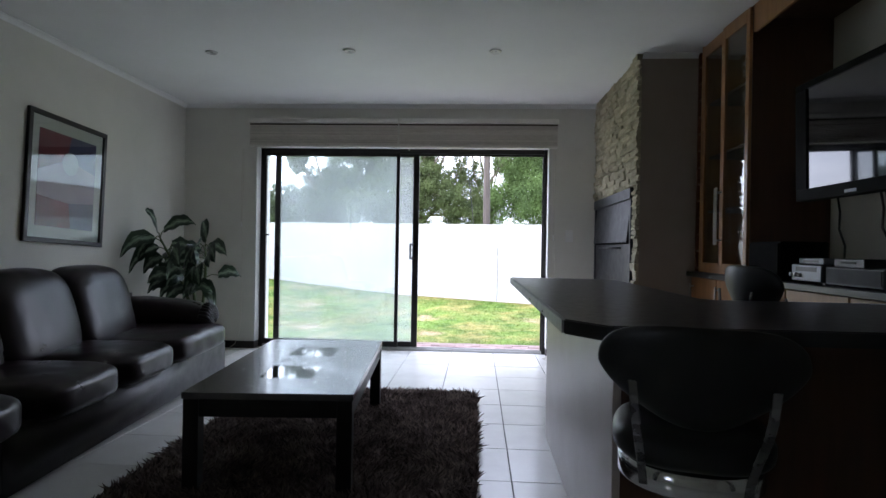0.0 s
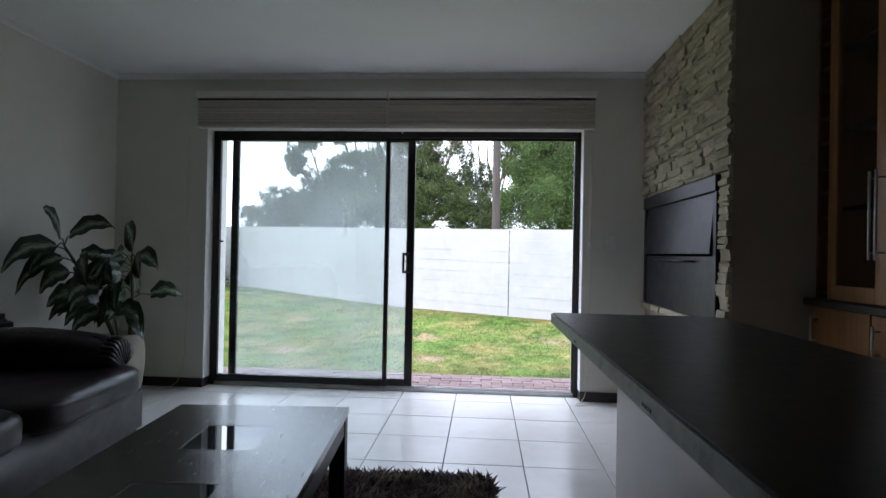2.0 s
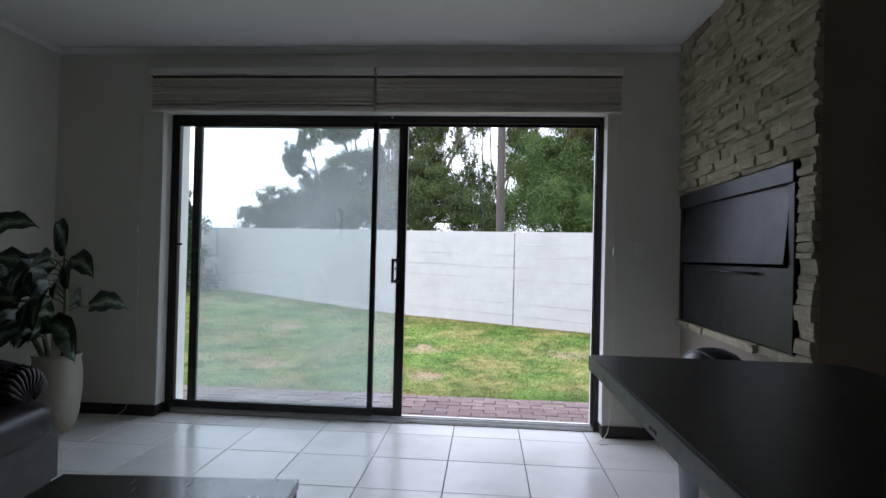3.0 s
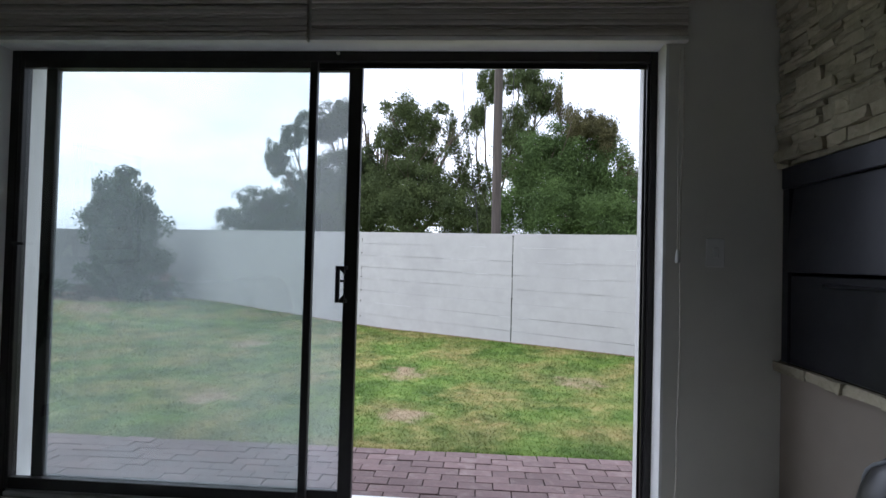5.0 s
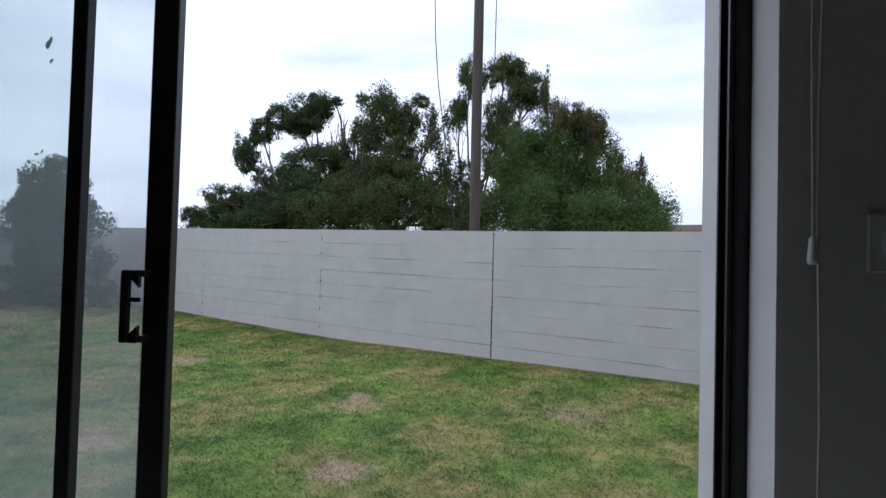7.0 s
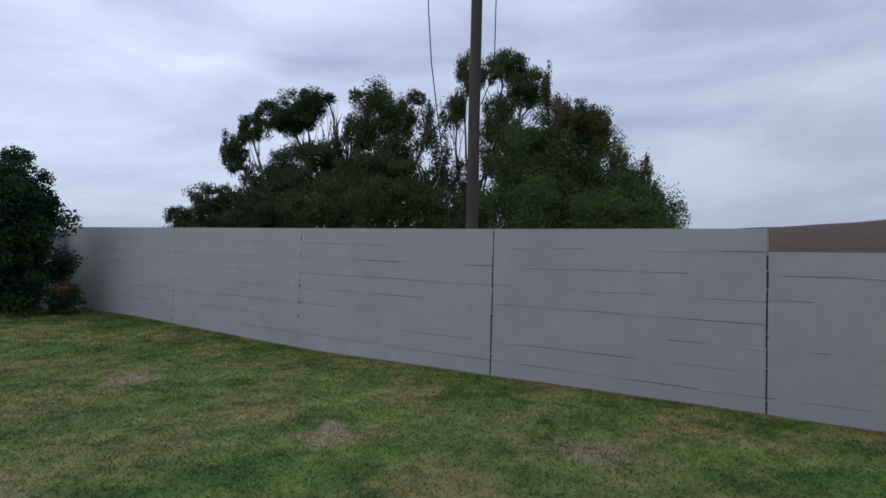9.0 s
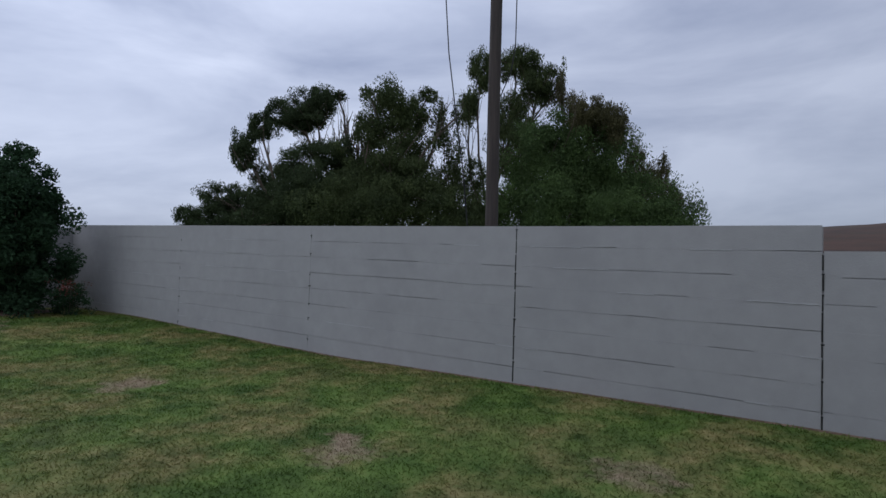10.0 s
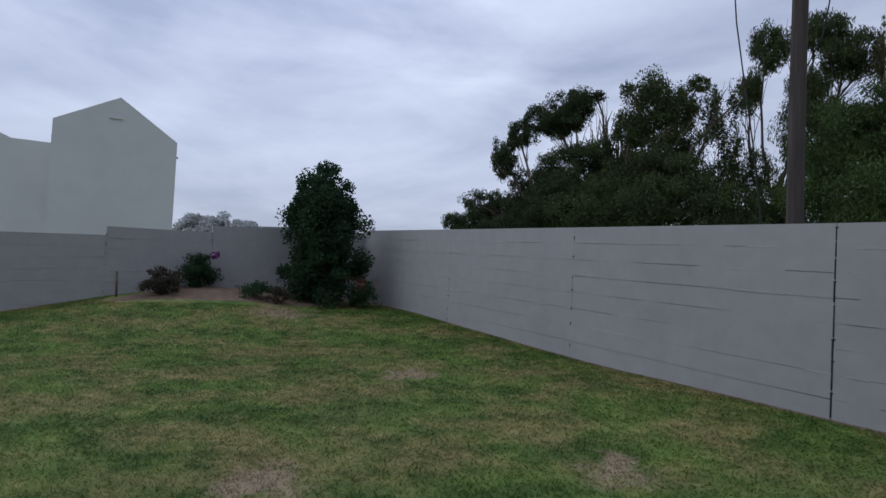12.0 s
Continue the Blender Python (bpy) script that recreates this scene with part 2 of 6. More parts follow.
BARK = material("bark", (0.13, 0.10, 0.075), (0.075, 0.058, 0.045), 7, 0.9, bump=0.8, bump_scale=20, stretch=(3, 3, 0.6), distance=0.02)
POLE_WOOD = material("weathered_pole", (0.062, 0.049, 0.042), (0.036, 0.029, 0.026), 5, 0.85, bump=0.7, bump_scale=22, stretch=(6, 6, 0.35), stain=(0.10, 0.083, 0.07), stain_scale=2, stain_amount=0.6)
CABLE = material("black_cable", (0.02, 0.02, 0.02), scale=9, rough=0.7)
GARDEN_WALL = material("painted_block_wall", (0.325, 0.32, 0.315), (0.29, 0.285, 0.281), 5, 0.85, bump=0.5, bump_scale=60, stain=(0.25, 0.245, 0.245), stain_scale=0.9, stain_amount=0.55, distance=0.004)
PALE_MORTAR = material("pale_mortar", (0.43, 0.43, 0.43), (0.33, 0.33, 0.33), 12, 0.9)
WALL_JOINT = material("wall_joint", (0.035, 0.034, 0.032), (0.015, 0.015, 0.014), 12, 0.95, bump=0.5)
HOUSE_PAINT = material("house_paint", (0.60, 0.60, 0.60), (0.56, 0.56, 0.56), 0.6, 0.85, bump=0.2, bump_scale=20, stain=(0.50, 0.50, 0.50), stain_scale=0.3, stain_amount=0.4)
DARK_GREY = material("dark_window", (0.05, 0.055, 0.06), scale=3, rough=0.15)
ROOF = material("roof_sheet", (0.22, 0.22, 0.23), (0.18, 0.18, 0.19), 3, 0.6)
PAVER = material("brick_paver", (0.150, 0.098, 0.092), (0.118, 0.080, 0.077), 18, 0.85, bump=0.7, bump_scale=70, piece=0.22, stain=(0.21, 0.165, 0.15), stain_scale=10, stain_amount=0.6, distance=0.004)
PAVER_BED = material("paver_sand", (0.115, 0.088, 0.080), (0.075, 0.058, 0.052), 16, 0.95, bump=0.8, bump_scale=60)
HILL = material("ploughed_hill", (0.072, 0.034, 0.018), (0.036, 0.020, 0.012), 0.06, 0.95, stretch=(1, 1, 6), stain=(0.040, 0.034, 0.020), stain_scale=0.02, stain_amount=0.8)
PETAL = material("magenta_petal", (0.26, 0.04, 0.22), (0.17, 0.03, 0.15), 9, 0.6, island=0.3)
RED_LEAF = material("rusty_flower", (0.20, 0.05, 0.035), (0.12, 0.04, 0.03), 9, 0.7, island=0.3)


def foliage(name, colour, colour2, scale, rough=0.55, through=0.36, island=0.3):
    """Leaves that let some light through."""
    m = material(name, colour, colour2, scale, rough, island=island * 0.7, specular=0.06)
    n, l = m.node_tree.nodes, m.node_tree.links
    p, out = n["Principled BSDF"], n["Material Output"]
    tr, mix = n.new("ShaderNodeBsdfTranslucent"), n.new("ShaderNodeMixShader")
    mix.inputs[0].default_value = through
    l.new(p.inputs["Base Color"].links[0].from_socket, tr.inputs[0])
    l.new(p.outputs[0], mix.inputs[1])
    l.new(tr.outputs[0], mix.inputs[2])
    l.new(mix.outputs[0], out.inputs[0])
    return m


RUG_PILE = foliage("rug_pile", (0.24, 0.19, 0.168), (0.060, 0.046, 0.042), 7, 0.8, 0.35, 1.0)
DIRT = foliage("dried_dirt", (0.72, 0.74, 0.72), (0.45, 0.47, 0.46), 90, 0.9, 0.7)
GUM_LEAF = foliage("gum_leaf", (0.100, 0.126, 0.050), (0.048, 0.064, 0.030), 1.3, island=0.45)
DARK_LEAF = foliage("dark_leaf", (0.076, 0.102, 0.046), (0.044, 0.060, 0.032), 1.3, island=0.4)
GREEN_LEAF = foliage("green_leaf", (0.100, 0.150, 0.050), (0.055, 0.084, 0.034), 1.1, island=0.45)
RUST_LEAF = foliage("rust_leaf", (0.118, 0.108, 0.052), (0.074, 0.072, 0.038), 1.2, island=0.4)
DRY_LEAF = foliage("dry_leaf", (0.075, 0.066, 0.045), (0.045, 0.042, 0.032), 2)
SHRUB_LEAF = foliage("shrub_leaf", (0.045, 0.085, 0.040), (0.028, 0.052, 0.028), 3)


def lawn_colour(name, blades):
    """Short grass with dry patches and bare spots at two scales."""
    m = bpy.data.materials.new(name)
    m.use_nodes = True
    n, l = m.node_tree.nodes, m.node_tree.links
    p = n["Principled BSDF"]
    geo = n.new("ShaderNodeNewGeometry")

    def noisy(s, detail=4, rough=0.6):
        t = n.new("ShaderNodeTexNoise")
        t.inputs["Scale"].default_value, t.inputs["Detail"].default_value, t.inputs["Roughness"].default_value = s, detail, rough
        l.new(geo.outputs["Position"], t.inputs["Vector"])
        return t.outputs["Fac"]

    def ramp(fac, a, ca, b, cb):
        r = n.new("ShaderNodeValToRGB")
        r.color_ramp.elements[0].position, r.color_ramp.elements[0].color = a, (*ca, 1)
        r.color_ramp.elements[1].position, r.color_ramp.elements[1].color = b, (*cb, 1)
        l.new(fac, r.inputs[0])
        return r.outputs[0]

    def mix(fac, a, b):
        x = n.new("ShaderNodeMix")
        x.data_type = "RGBA"
        l.new(fac, x.inputs[0])
        l.new(a, x.inputs[6])
        l.new(b, x.inputs[7])
        return x.outputs[2]

    def grey(fac, a, b, top):
        return ramp(fac, a, (0, 0, 0), b, (top, top, top))

    fresh = ramp(noisy(1.9, 5, 0.55), 0.40, (0.060, 0.106, 0.018), 0.60, (0.112, 0.172, 0.034))
    dry = ramp(noisy(7, 5), 0.38, (0.150, 0.150, 0.044), 0.66, (0.250, 0.205, 0.084))
    c = mix(grey(noisy(1.25, 5, 0.6), 0.44, 0.62, 0.9), fresh, dry)
    c = mix(grey(noisy(0.55, 5), 0.52, 0.70, 0.35), c, ramp(noisy(6), 0.3, (0.15, 0.125, 0.050), 0.7, (0.22, 0.18, 0.08)))
    # random darker and lighter tone, painted in for the shadows among tufts
    tuft = n.new("ShaderNodeHueSaturation")
    vary = n.new("ShaderNodeMapRange")
    for key, v in zip(("From Min", "From Max", "To Min", "To Max"), (0.34, 0.66, 0.78, 1.18)):
        vary.inputs[key].default_value = v
    l.new(noisy(5, 5, 0.6), vary.inputs[0])
    l.new(vary.outputs[0], tuft.inputs["Value"])
    l.new(c, tuft.inputs["Color"])
    c = tuft.outputs[0]
    # bare, scuffed spots
    for x, y, r in ((-0.03, 10.05, 0.42), (1.85, 9.75, 0.40), (0.15, 8.35, 0.36), (-0.07, 10.35, 0.2), (-1.7, 8.7, 0.45), (-2.6, 11.7, 0.5), (-6.4, 13.7, 0.9)):
        d = n.new("ShaderNodeVectorMath")
        d.operation = "DISTANCE"
        sc = n.new("ShaderNodeVectorMath")
        sc.operation = "MULTIPLY"
        sc.inputs[1].default_value = (1, 1, 0)
        l.new(geo.outputs["Position"], sc.inputs[0])
        l.new(sc.outputs[0], d.inputs[0])
        d.inputs[1].default_value = (x, y, 0)
        add = n.new("ShaderNodeMath")
        add.operation = "MULTIPLY_ADD"
        l.new(noisy(4.2, 6, 0.72), add.inputs[0])
        add.inputs[1].default_value = 0.867
        near = n.new("ShaderNodeMath")
        near.operation, near.inputs[1].default_value = "DIVIDE", r * 3
        l.new(d.outputs["Value"], near.inputs[0])
        l.new(near.outputs[0], add.inputs[2])
        c = mix(ramp(add.outputs[0], 0.47, (0.9, 0.9, 0.9), 0.68, (0, 0, 0)), c, ramp(noisy(14), 0.3, (0.23, 0.165, 0.105), 0.7, (0.34, 0.265, 0.175)))
    if blades:
        hs = n.new("ShaderNodeHueSaturation")
        r = n.new("ShaderNodeMapRange")
        r.inputs["To Min"].default_value, r.inputs["To Max"].default_value = 0.82, 1.24
        l.new(geo.outputs["Random Per Island"], r.inputs[0])
        l.new(r.outputs[0], hs.inputs["Value"])
        l.new(c, hs.inputs["Color"])
        c = hs.outputs[0]
    else:
        b = n.new("ShaderNodeBump")
        b.inputs["Strength"].default_value, b.inputs["Distance"].default_value = 0.5, 0.02
        l.new(noisy(45, 6), b.inputs["Height"])
        l.new(b.outputs[0], p.inputs["Normal"])
    l.new(c, p.inputs["Base Color"])
    if blades:
        tr, both = n.new("ShaderNodeBsdfTranslucent"), n.new("ShaderNodeMixShader")
        both.inputs[0].default_value = 0.45
        l.new(c, tr.inputs[0])
        l.new(p.outputs[0], both.inputs[1])
        l.new(tr.outputs[0], both.inputs[2])
        l.new(both.outputs[0], n["Material Output"].inputs[0])
    p.inputs["Roughness"].default_value = 0.8
    p.inputs["Specular IOR Level"].default_value = 0.2
    return m


LAWN = lawn_colour("lawn", False)
GRASS = lawn_colour("grass_blade", True)


# ---- building helpers ----
def mesh_of(name, bm, mat, smooth=False):
    me = bpy.data.meshes.new(name)
    bm.to_mesh(me)
    bm.free()
    me.materials.append(mat)
    if smooth:
        me.polygons.foreach_set("use_smooth", [True] * len(me.polygons))
    return me


def part(name, bm, mat, parent, label="", smooth=False):
    ob = new(name, mesh_of(name, bm, mat, smooth))
    ob.parent = parent
    return tagged(ob, label)


def thing(name, m, label, category, group="", kind=""):
    ob = new(name)
    ob.empty_display_size = 0.1
    ob.matrix_world = m
    return tagged(ob, label, category, group, kind)


def structure(name, bm, mat, label="", category="", smooth=False):
    ob = new(name, mesh_of(name, bm, mat, smooth))
    return tagged(ob, label, category, "", "structure")


def box(bm, x0, x1, y0, y1, z0, z1, bevel=0.0, segments=1):
    t = bmesh.new()
    bmesh.ops.create_cube(t, size=1)
    for v in t.verts:
        v.co = ((x0 + x1) / 2 + v.co.x * (x1 - x0), (y0 + y1) / 2 + v.co.y * (y1 - y0), (z0 + z1) / 2 + v.co.z * (z1 - z0))
    if bevel:
        bmesh.ops.bevel(t, geom=t.edges[:], offset=bevel, segments=segments, affect="EDGES")
    me = bpy.data.meshes.new("t")
    t.to_mesh(me)
    t.free()
    bm.from_mesh(me)
    bpy.data.meshes.remove(me)
    return bm


def boxed(*a, **k):
    return box(bmesh.new(), *a, **k)


def tube(bm, points, radii, seg=8, caps=True):
    """A round bar along points; radii: one or one a point."""
    pts = [Vector(p) for p in points]
    rs = radii if isinstance(radii, (list, tuple)) else [radii] * len(pts)
    rings = []
    side = None
    for i, p in enumerate(pts):
        d = (pts[min(i + 1, len(pts) - 1)] - pts[max(i - 1, 0)]).normalized()
        if side is None:
            side = d.orthogonal().normalized()
        side = (side - d * side.dot(d)).normalized()
        up = d.cross(side)
        rings.append([bm.verts.new(p + (side * math.cos(2 * math.pi * k / seg) + up * math.sin(2 * math.pi * k / seg)) * rs[i]) for k in range(seg)])
    for a, b in zip(rings, rings[1:]):
        for k in range(seg):
            bm.faces.new((a[k], a[(k + 1) % seg], b[(k + 1) % seg], b[k]))
    if caps:
        bm.faces.new(rings[0][::-1])
        bm.faces.new(rings[-1])
    return bm


def lathe(bm, profile, seg=32, cx=0.0, cy=0.0):
    """A turned shape from (radius, height) pairs, bottom to top."""
    rings = [[bm.verts.new((cx + r * math.cos(2 * math.pi * k / seg), cy + r * math.sin(2 * math.pi * k / seg), z)) for k in range(seg)] for r, z in profile]
    for a, b in zip(rings, rings[1:]):
        for k in range(seg):
            bm.faces.new((a[k], a[(k + 1) % seg], b[(k + 1) % seg], b[k]))
    bm.faces.new(rings[0][::-1])
    bm.faces.new(rings[-1])
    return bm


def cushion(bm, centre, size, power=4.0, cuts=14, wrinkle=0.006, puff=0.0, seed=0.0, bend=None):
    """A soft, rounded block with slight wrinkles."""
    t = bmesh.new()
    bmesh.ops.create_cube(t, size=2)
    bmesh.ops.subdivide_edges(t, edges=t.edges[:], cuts=cuts, use_grid_fill=True)
    c, s = Vector(centre), Vector(size) / 2
    for v in t.verts:
        p = v.co.copy()
        norm = (abs(p.x) ** power + abs(p.y) ** power + abs(p.z) ** power) ** (1 / power)
        p /= norm
        swell = 1 + puff * (1 - min(1, p.x * p.x)) * (1 - min(1, p.y * p.y))
        q = Vector((p.x * s.x, p.y * s.y, p.z * s.z * swell))
        w = noise.noise((q + c) * 9 + Vector((seed, 0, 0))) * wrinkle + noise.noise((q + c) * 25 + Vector((seed, 3, 0))) * wrinkle * 0.4
        q += p.normalized() * w
        if bend:
            q = bend(q)
        v.co = q + c
    me = bpy.data.meshes.new("t")
    t.to_mesh(me)
    t.free()
    bm.from_mesh(me)
    bpy.data.meshes.remove(me)
    return bm


def arrays(name, verts, faces, mat, smooth=False):
    me = bpy.data.meshes.new(name)
    nf, k = faces.shape
    me.vertices.add(len(verts))
    me.vertices.foreach_set("co", np.asarray(verts, dtype=np.float32).ravel())
    me.loops.add(nf * k)
    me.loops.foreach_set("vertex_index", faces.astype(np.int32).ravel())
    me.polygons.add(nf)
    me.polygons.foreach_set("loop_start", np.arange(0, nf * k, k, dtype=np.int32))
    me.update(calc_edges=True)
    me.validate()
    me.materials.append(mat)
    return me


def leaves_mesh(name, rng, clumps, count, length, width, mat, droop=0.3, tufts=34):
    """Small folded leaves gathered in clumps: rows of x, y, z, rx, ry, rz, weight."""
    rows = np.array(clumps, dtype=float)
    weight = rows[:, 6] * rows[:, 3] * rows[:, 5]
    pick = rng.choice(len(rows), count, p=weight / weight.sum())
    per = tufts
    d = rng.normal(size=(len(rows), per, 3))
    d /= np.linalg.norm(d, axis=2)[:, :, None]
    far_out = rng.uniform(0.1, 1.0, (len(rows), per)) ** 0.5 * np.where(rng.random((len(rows), per)) < 0.2, 1.4, 1.08)
    tuft = rows[:, None, :3] + d * far_out[:, :, None] * rows[:, None, 3:6]
    spread = rng.uniform(0.24, 0.52, (len(rows), per))
    which = rng.integers(0, per, count)
    q = rng.normal(size=(count, 3))
    q /= np.linalg.norm(q, axis=1)[:, None]
    q *= (rng.random(count) ** 0.55)[:, None]
    centre = tuft[pick, which] + q * spread[pick, which][:, None] * rows[pick, 3:6]
    a = rng.normal(size=(count, 3))
    a[:, 2] -= droop * 2.5
    a /= np.linalg.norm(a, axis=1)[:, None]
    b = np.cross(a, rng.normal(size=(count, 3)))
    b /= np.linalg.norm(b, axis=1)[:, None]
    c = np.cross(a, b)
    ln = (length * (0.6 + 0.8 * rng.random(count)))[:, None]
    wd = (width * (0.6 + 0.8 * rng.random(count)))[:, None]
    v = np.stack([centre - a * ln / 2, centre + b * wd / 2 + c * wd * 0.2, centre + a * ln / 2, centre - b * wd / 2 + c * wd * 0.2], axis=1).reshape(-1, 3)
    f = np.arange(count * 4).reshape(-1, 4)
    return arrays(name, v, f, mat)


def mesh_part(name, me, parent, label=""):
    ob = new(name, me)
    ob.parent = parent
    return tagged(ob, label)


# ---- the garden's plan ----
WALL_O, WALL_D, WALL_N = Vector((1.28, 11.94, 0)), Vector((-0.8628, 0.5056, 0)), Vector((-0.5056, -0.8628, 0))
CORNER = WALL_O + WALL_D * 9.60


def smooth_step(x):
    x = min(1.0, max(0.0, x))
    return x * x * (3 - 2 * x)


def ground_z(x, y):
    if y < 7.3 and abs(x) < 9:
        return -0.24
    p = Vector((x, y, 0)) - WALL_O
    w, s = p.dot(WALL_N), p.dot(WALL_D)
    z = -0.165 + 0.145 * smooth_step(1 - w / 2.6) + 0.17 * smooth_step((s - 2.2) / 6.0) * smooth_step(1 - w / 4.5)
    side = (Vector((x, y, 0)) - CORNER).dot(Vector((0.8628, -0.5056, 0)))
    z += 0.54 * smooth_step((7.6 - w) / 4.2) * smooth_step(1 - side / 4.2) * smooth_step(w / 3.6)
    return z + 0.012 * noise.noise((x * 0.9, y * 0.9, 0)) * smooth_step((y - 7.4) / 1.0)


def stretch_axis(fine, step, far):
    """Coordinates: even steps over fine, growing outwards."""
    a, b = fine
    core = [a + i * step for i in range(int(round((b - a) / step)) + 1)]
    grow, out_lo, out_hi, d = 1.45, [], [], step
    lo, hi = a, core[-1]
    while lo > -far:
        d *= grow
        lo -= d
        hi += d
        out_lo.append(lo)
        out_hi.append(hi)
    return out_lo[::-1] + core + out_hi


xs, ys = stretch_axis((-11.9, 6.1), 0.3, 2600), stretch_axis((5.28, 18.28), 0.2, 2600)
gv = np.array([(x, y, ground_z(x, y)) for y in ys for x in xs])
nx = len(xs)
gf = np.array([(j * nx + i, j * nx + i + 1, (j + 1) * nx + i + 1, (j + 1) * nx + i) for j in range(len(ys) - 1) for i in range(nx - 1)])
ground = new("ground", arrays("ground", gv, gf, LAWN))
ground.data.polygons.foreach_set("use_smooth", [True] * len(ground.data.polygons))
tagged(ground, "mown green lawn with dry and bare patches", "lawn", "", "structure")

# ---- the room's shell ----
CEIL = 2.55
X0, X1, Y0, Y1 = -2.235, 2.92, -2.6, 5.99
DX0, DX1, DZ = -1.466, 1.583, 2.127
CX, CY = 2.058, 4.475
BZ0, BZ1, BY0, BY1 = 0.79, 1.575, 4.585, 5.925
bm = boxed(X0 - 0.25, X1 + 0.25, Y0 - 0.25, 6.205, -0.235, -0.012)
floor = structure("floor", bm, GROUT, "cream ceramic floor tiles with dark grout lines", "floor")
# opening for an added, unseen window that brightens the near room
WY0, WY1, WZ0, WZ1 = -2.10, -1.20, 1.45, 2.10
bm = boxed(X0 - 0.25, X0, WY1, 6.29, -0.235, CEIL)
box(bm, X0 - 0.25, X0, Y0 - 0.25, WY0, -0.235, CEIL)
box(bm, X0 - 0.25, X0, WY0, WY1, -0.235, WZ0)
box(bm, X0 - 0.25, X0, WY0, WY1, WZ1, CEIL)
structure("wall_west", bm, WALL_PAINT, "plain cream painted wall", "wall")
bm = boxed(X1, X1 + 0.25, Y0 - 0.25, 6.29, -0.235, CEIL)
structure("wall_east", bm, WALL_PAINT, "plain cream painted wall behind the television", "wall")
bm = boxed(X0, X1, Y0 - 0.25, Y0, -0.235, CEIL)
structure("wall_south", bm, WALL_PAINT, "plain cream painted wall", "wall")
bm = boxed(X0, DX0, Y1, 6.29, -0.235, CEIL)
box(bm, DX1, X1, Y1, 6.29, -0.235, CEIL)
box(bm, DX0, DX1, Y1, 6.29, DZ, CEIL)
structure("wall_north", bm, WALL_PAINT, "cream painted wall round the sliding door", "wall")
bm = boxed(X0 - 0.25, X1 + 0.25, Y0 - 0.25, 6.28, CEIL, CEIL + 0.2)
structure("ceiling", bm, CEILING_PAINT, "flat white painted ceiling", "ceiling")
bm = boxed(X0 - 0.45, X1 + 0.45, Y0 - 0.45, 6.36, CEIL + 0.2, CEIL + 0.38, 0.02)
structure("roof", bm, ROOF, "plain grey flat roof slab", "roof")

# plaster lining of the door's opening
bm = boxed(DX0, DX0 + 0.012, Y1 - 0.003, 6.097, 0.075, DZ)
box(bm, DX1 - 0.012, DX1, Y1 - 0.003, 6.097, 0.075, DZ)
box(bm, DX0 + 0.012, DX1 - 0.012, Y1 - 0.003, 6.097, DZ - 0.012, DZ)
box(bm, DX0, DX0 + 0.04, 6.183, 6.292, -0.02, DZ)
box(bm, DX1 - 0.037, DX1, 6.183, 6.292, -0.02, DZ)
structure("reveal_trim", bm, REVEAL_PAINT, "white painted plaster reveal round the sliding door", "door reveal")

# cornice: a small cove
bm = bmesh.new()


def cove(bm, a, b, inward):
    a, b, inward = Vector(a), Vector(b), Vector(inward)
    prof = [(0.0, -0.036), (0.006, -0.036), (0.012, -0.023), (0.023, -0.012), (0.036, -0.006), (0.036, 0.0)]
    ra = [bm.verts.new(a + inward * u + Vector((0, 0, v - 0.001))) for u, v in prof]
    rb = [bm.verts.new(b + inward * u + Vector((0, 0, v - 0.001))) for u, v in prof]
    for i in range(len(prof) - 1):
        bm.faces.new((ra[i], ra[i + 1], rb[i + 1], rb[i]))


cove(bm, (X0, Y0, CEIL), (X0, Y1, CEIL), (1, 0, 0))
cove(bm, (X0, Y1, CEIL), (CX - 0.035, Y1, CEIL), (0, -1, 0))
cove(bm, (2.462, CY, CEIL), (CX, CY, CEIL), (0, -1, 0))
structure("trim", bm, CEILING_PAINT, "white plaster cornice under the ceiling", "cornice")

# skirting of dark tile
bm = boxed(X0, X0 + 0.012, Y0, Y1, 0, 0.075, 0.002)
box(bm, X0 + 0.012, DX0, Y1 - 0.012, Y1, 0, 0.075, 0.002)
box(bm, DX0 - 0.002, DX0 + 0.010, Y1 - 0.012, 6.097, 0, 0.075, 0.002)
box(bm, DX1, CX, Y1 - 0.012, Y1, 0, 0.075, 0.002)
box(bm, DX1 - 0.010, DX1 + 0.002, Y1 - 0.012, 6.097, 0, 0.075, 0.002)
structure("baseboard", bm, DARK_TILE, "dark brown tile skirting along the wall", "skirting")

# chimney breast
chimney = thing("wall_chimney", pose(0, 0, 0), "taupe painted chimney breast faced with ledge stone", "chimney breast", "", "structure")
part("near_pier", boxed(CX, X1, CY, BY0, -0.235, CEIL), TAUPE_PAINT, chimney)
part("hearth_base", boxed(CX, X1, BY0, BY1, -0.012, BZ0), TAUPE_PAINT, chimney)
part("upper_breast", boxed(CX, X1, BY0, BY1, BZ1, CEIL), TAUPE_PAINT, chimney)
part("far_pier", boxed(CX, X1, BY1, Y1, -0.012, CEIL), TAUPE_PAINT, chimney)
part("flue_back", boxed(CX + 0.5, X1, BY0, BY1, BZ0, BZ1), TAUPE_PAINT, chimney)


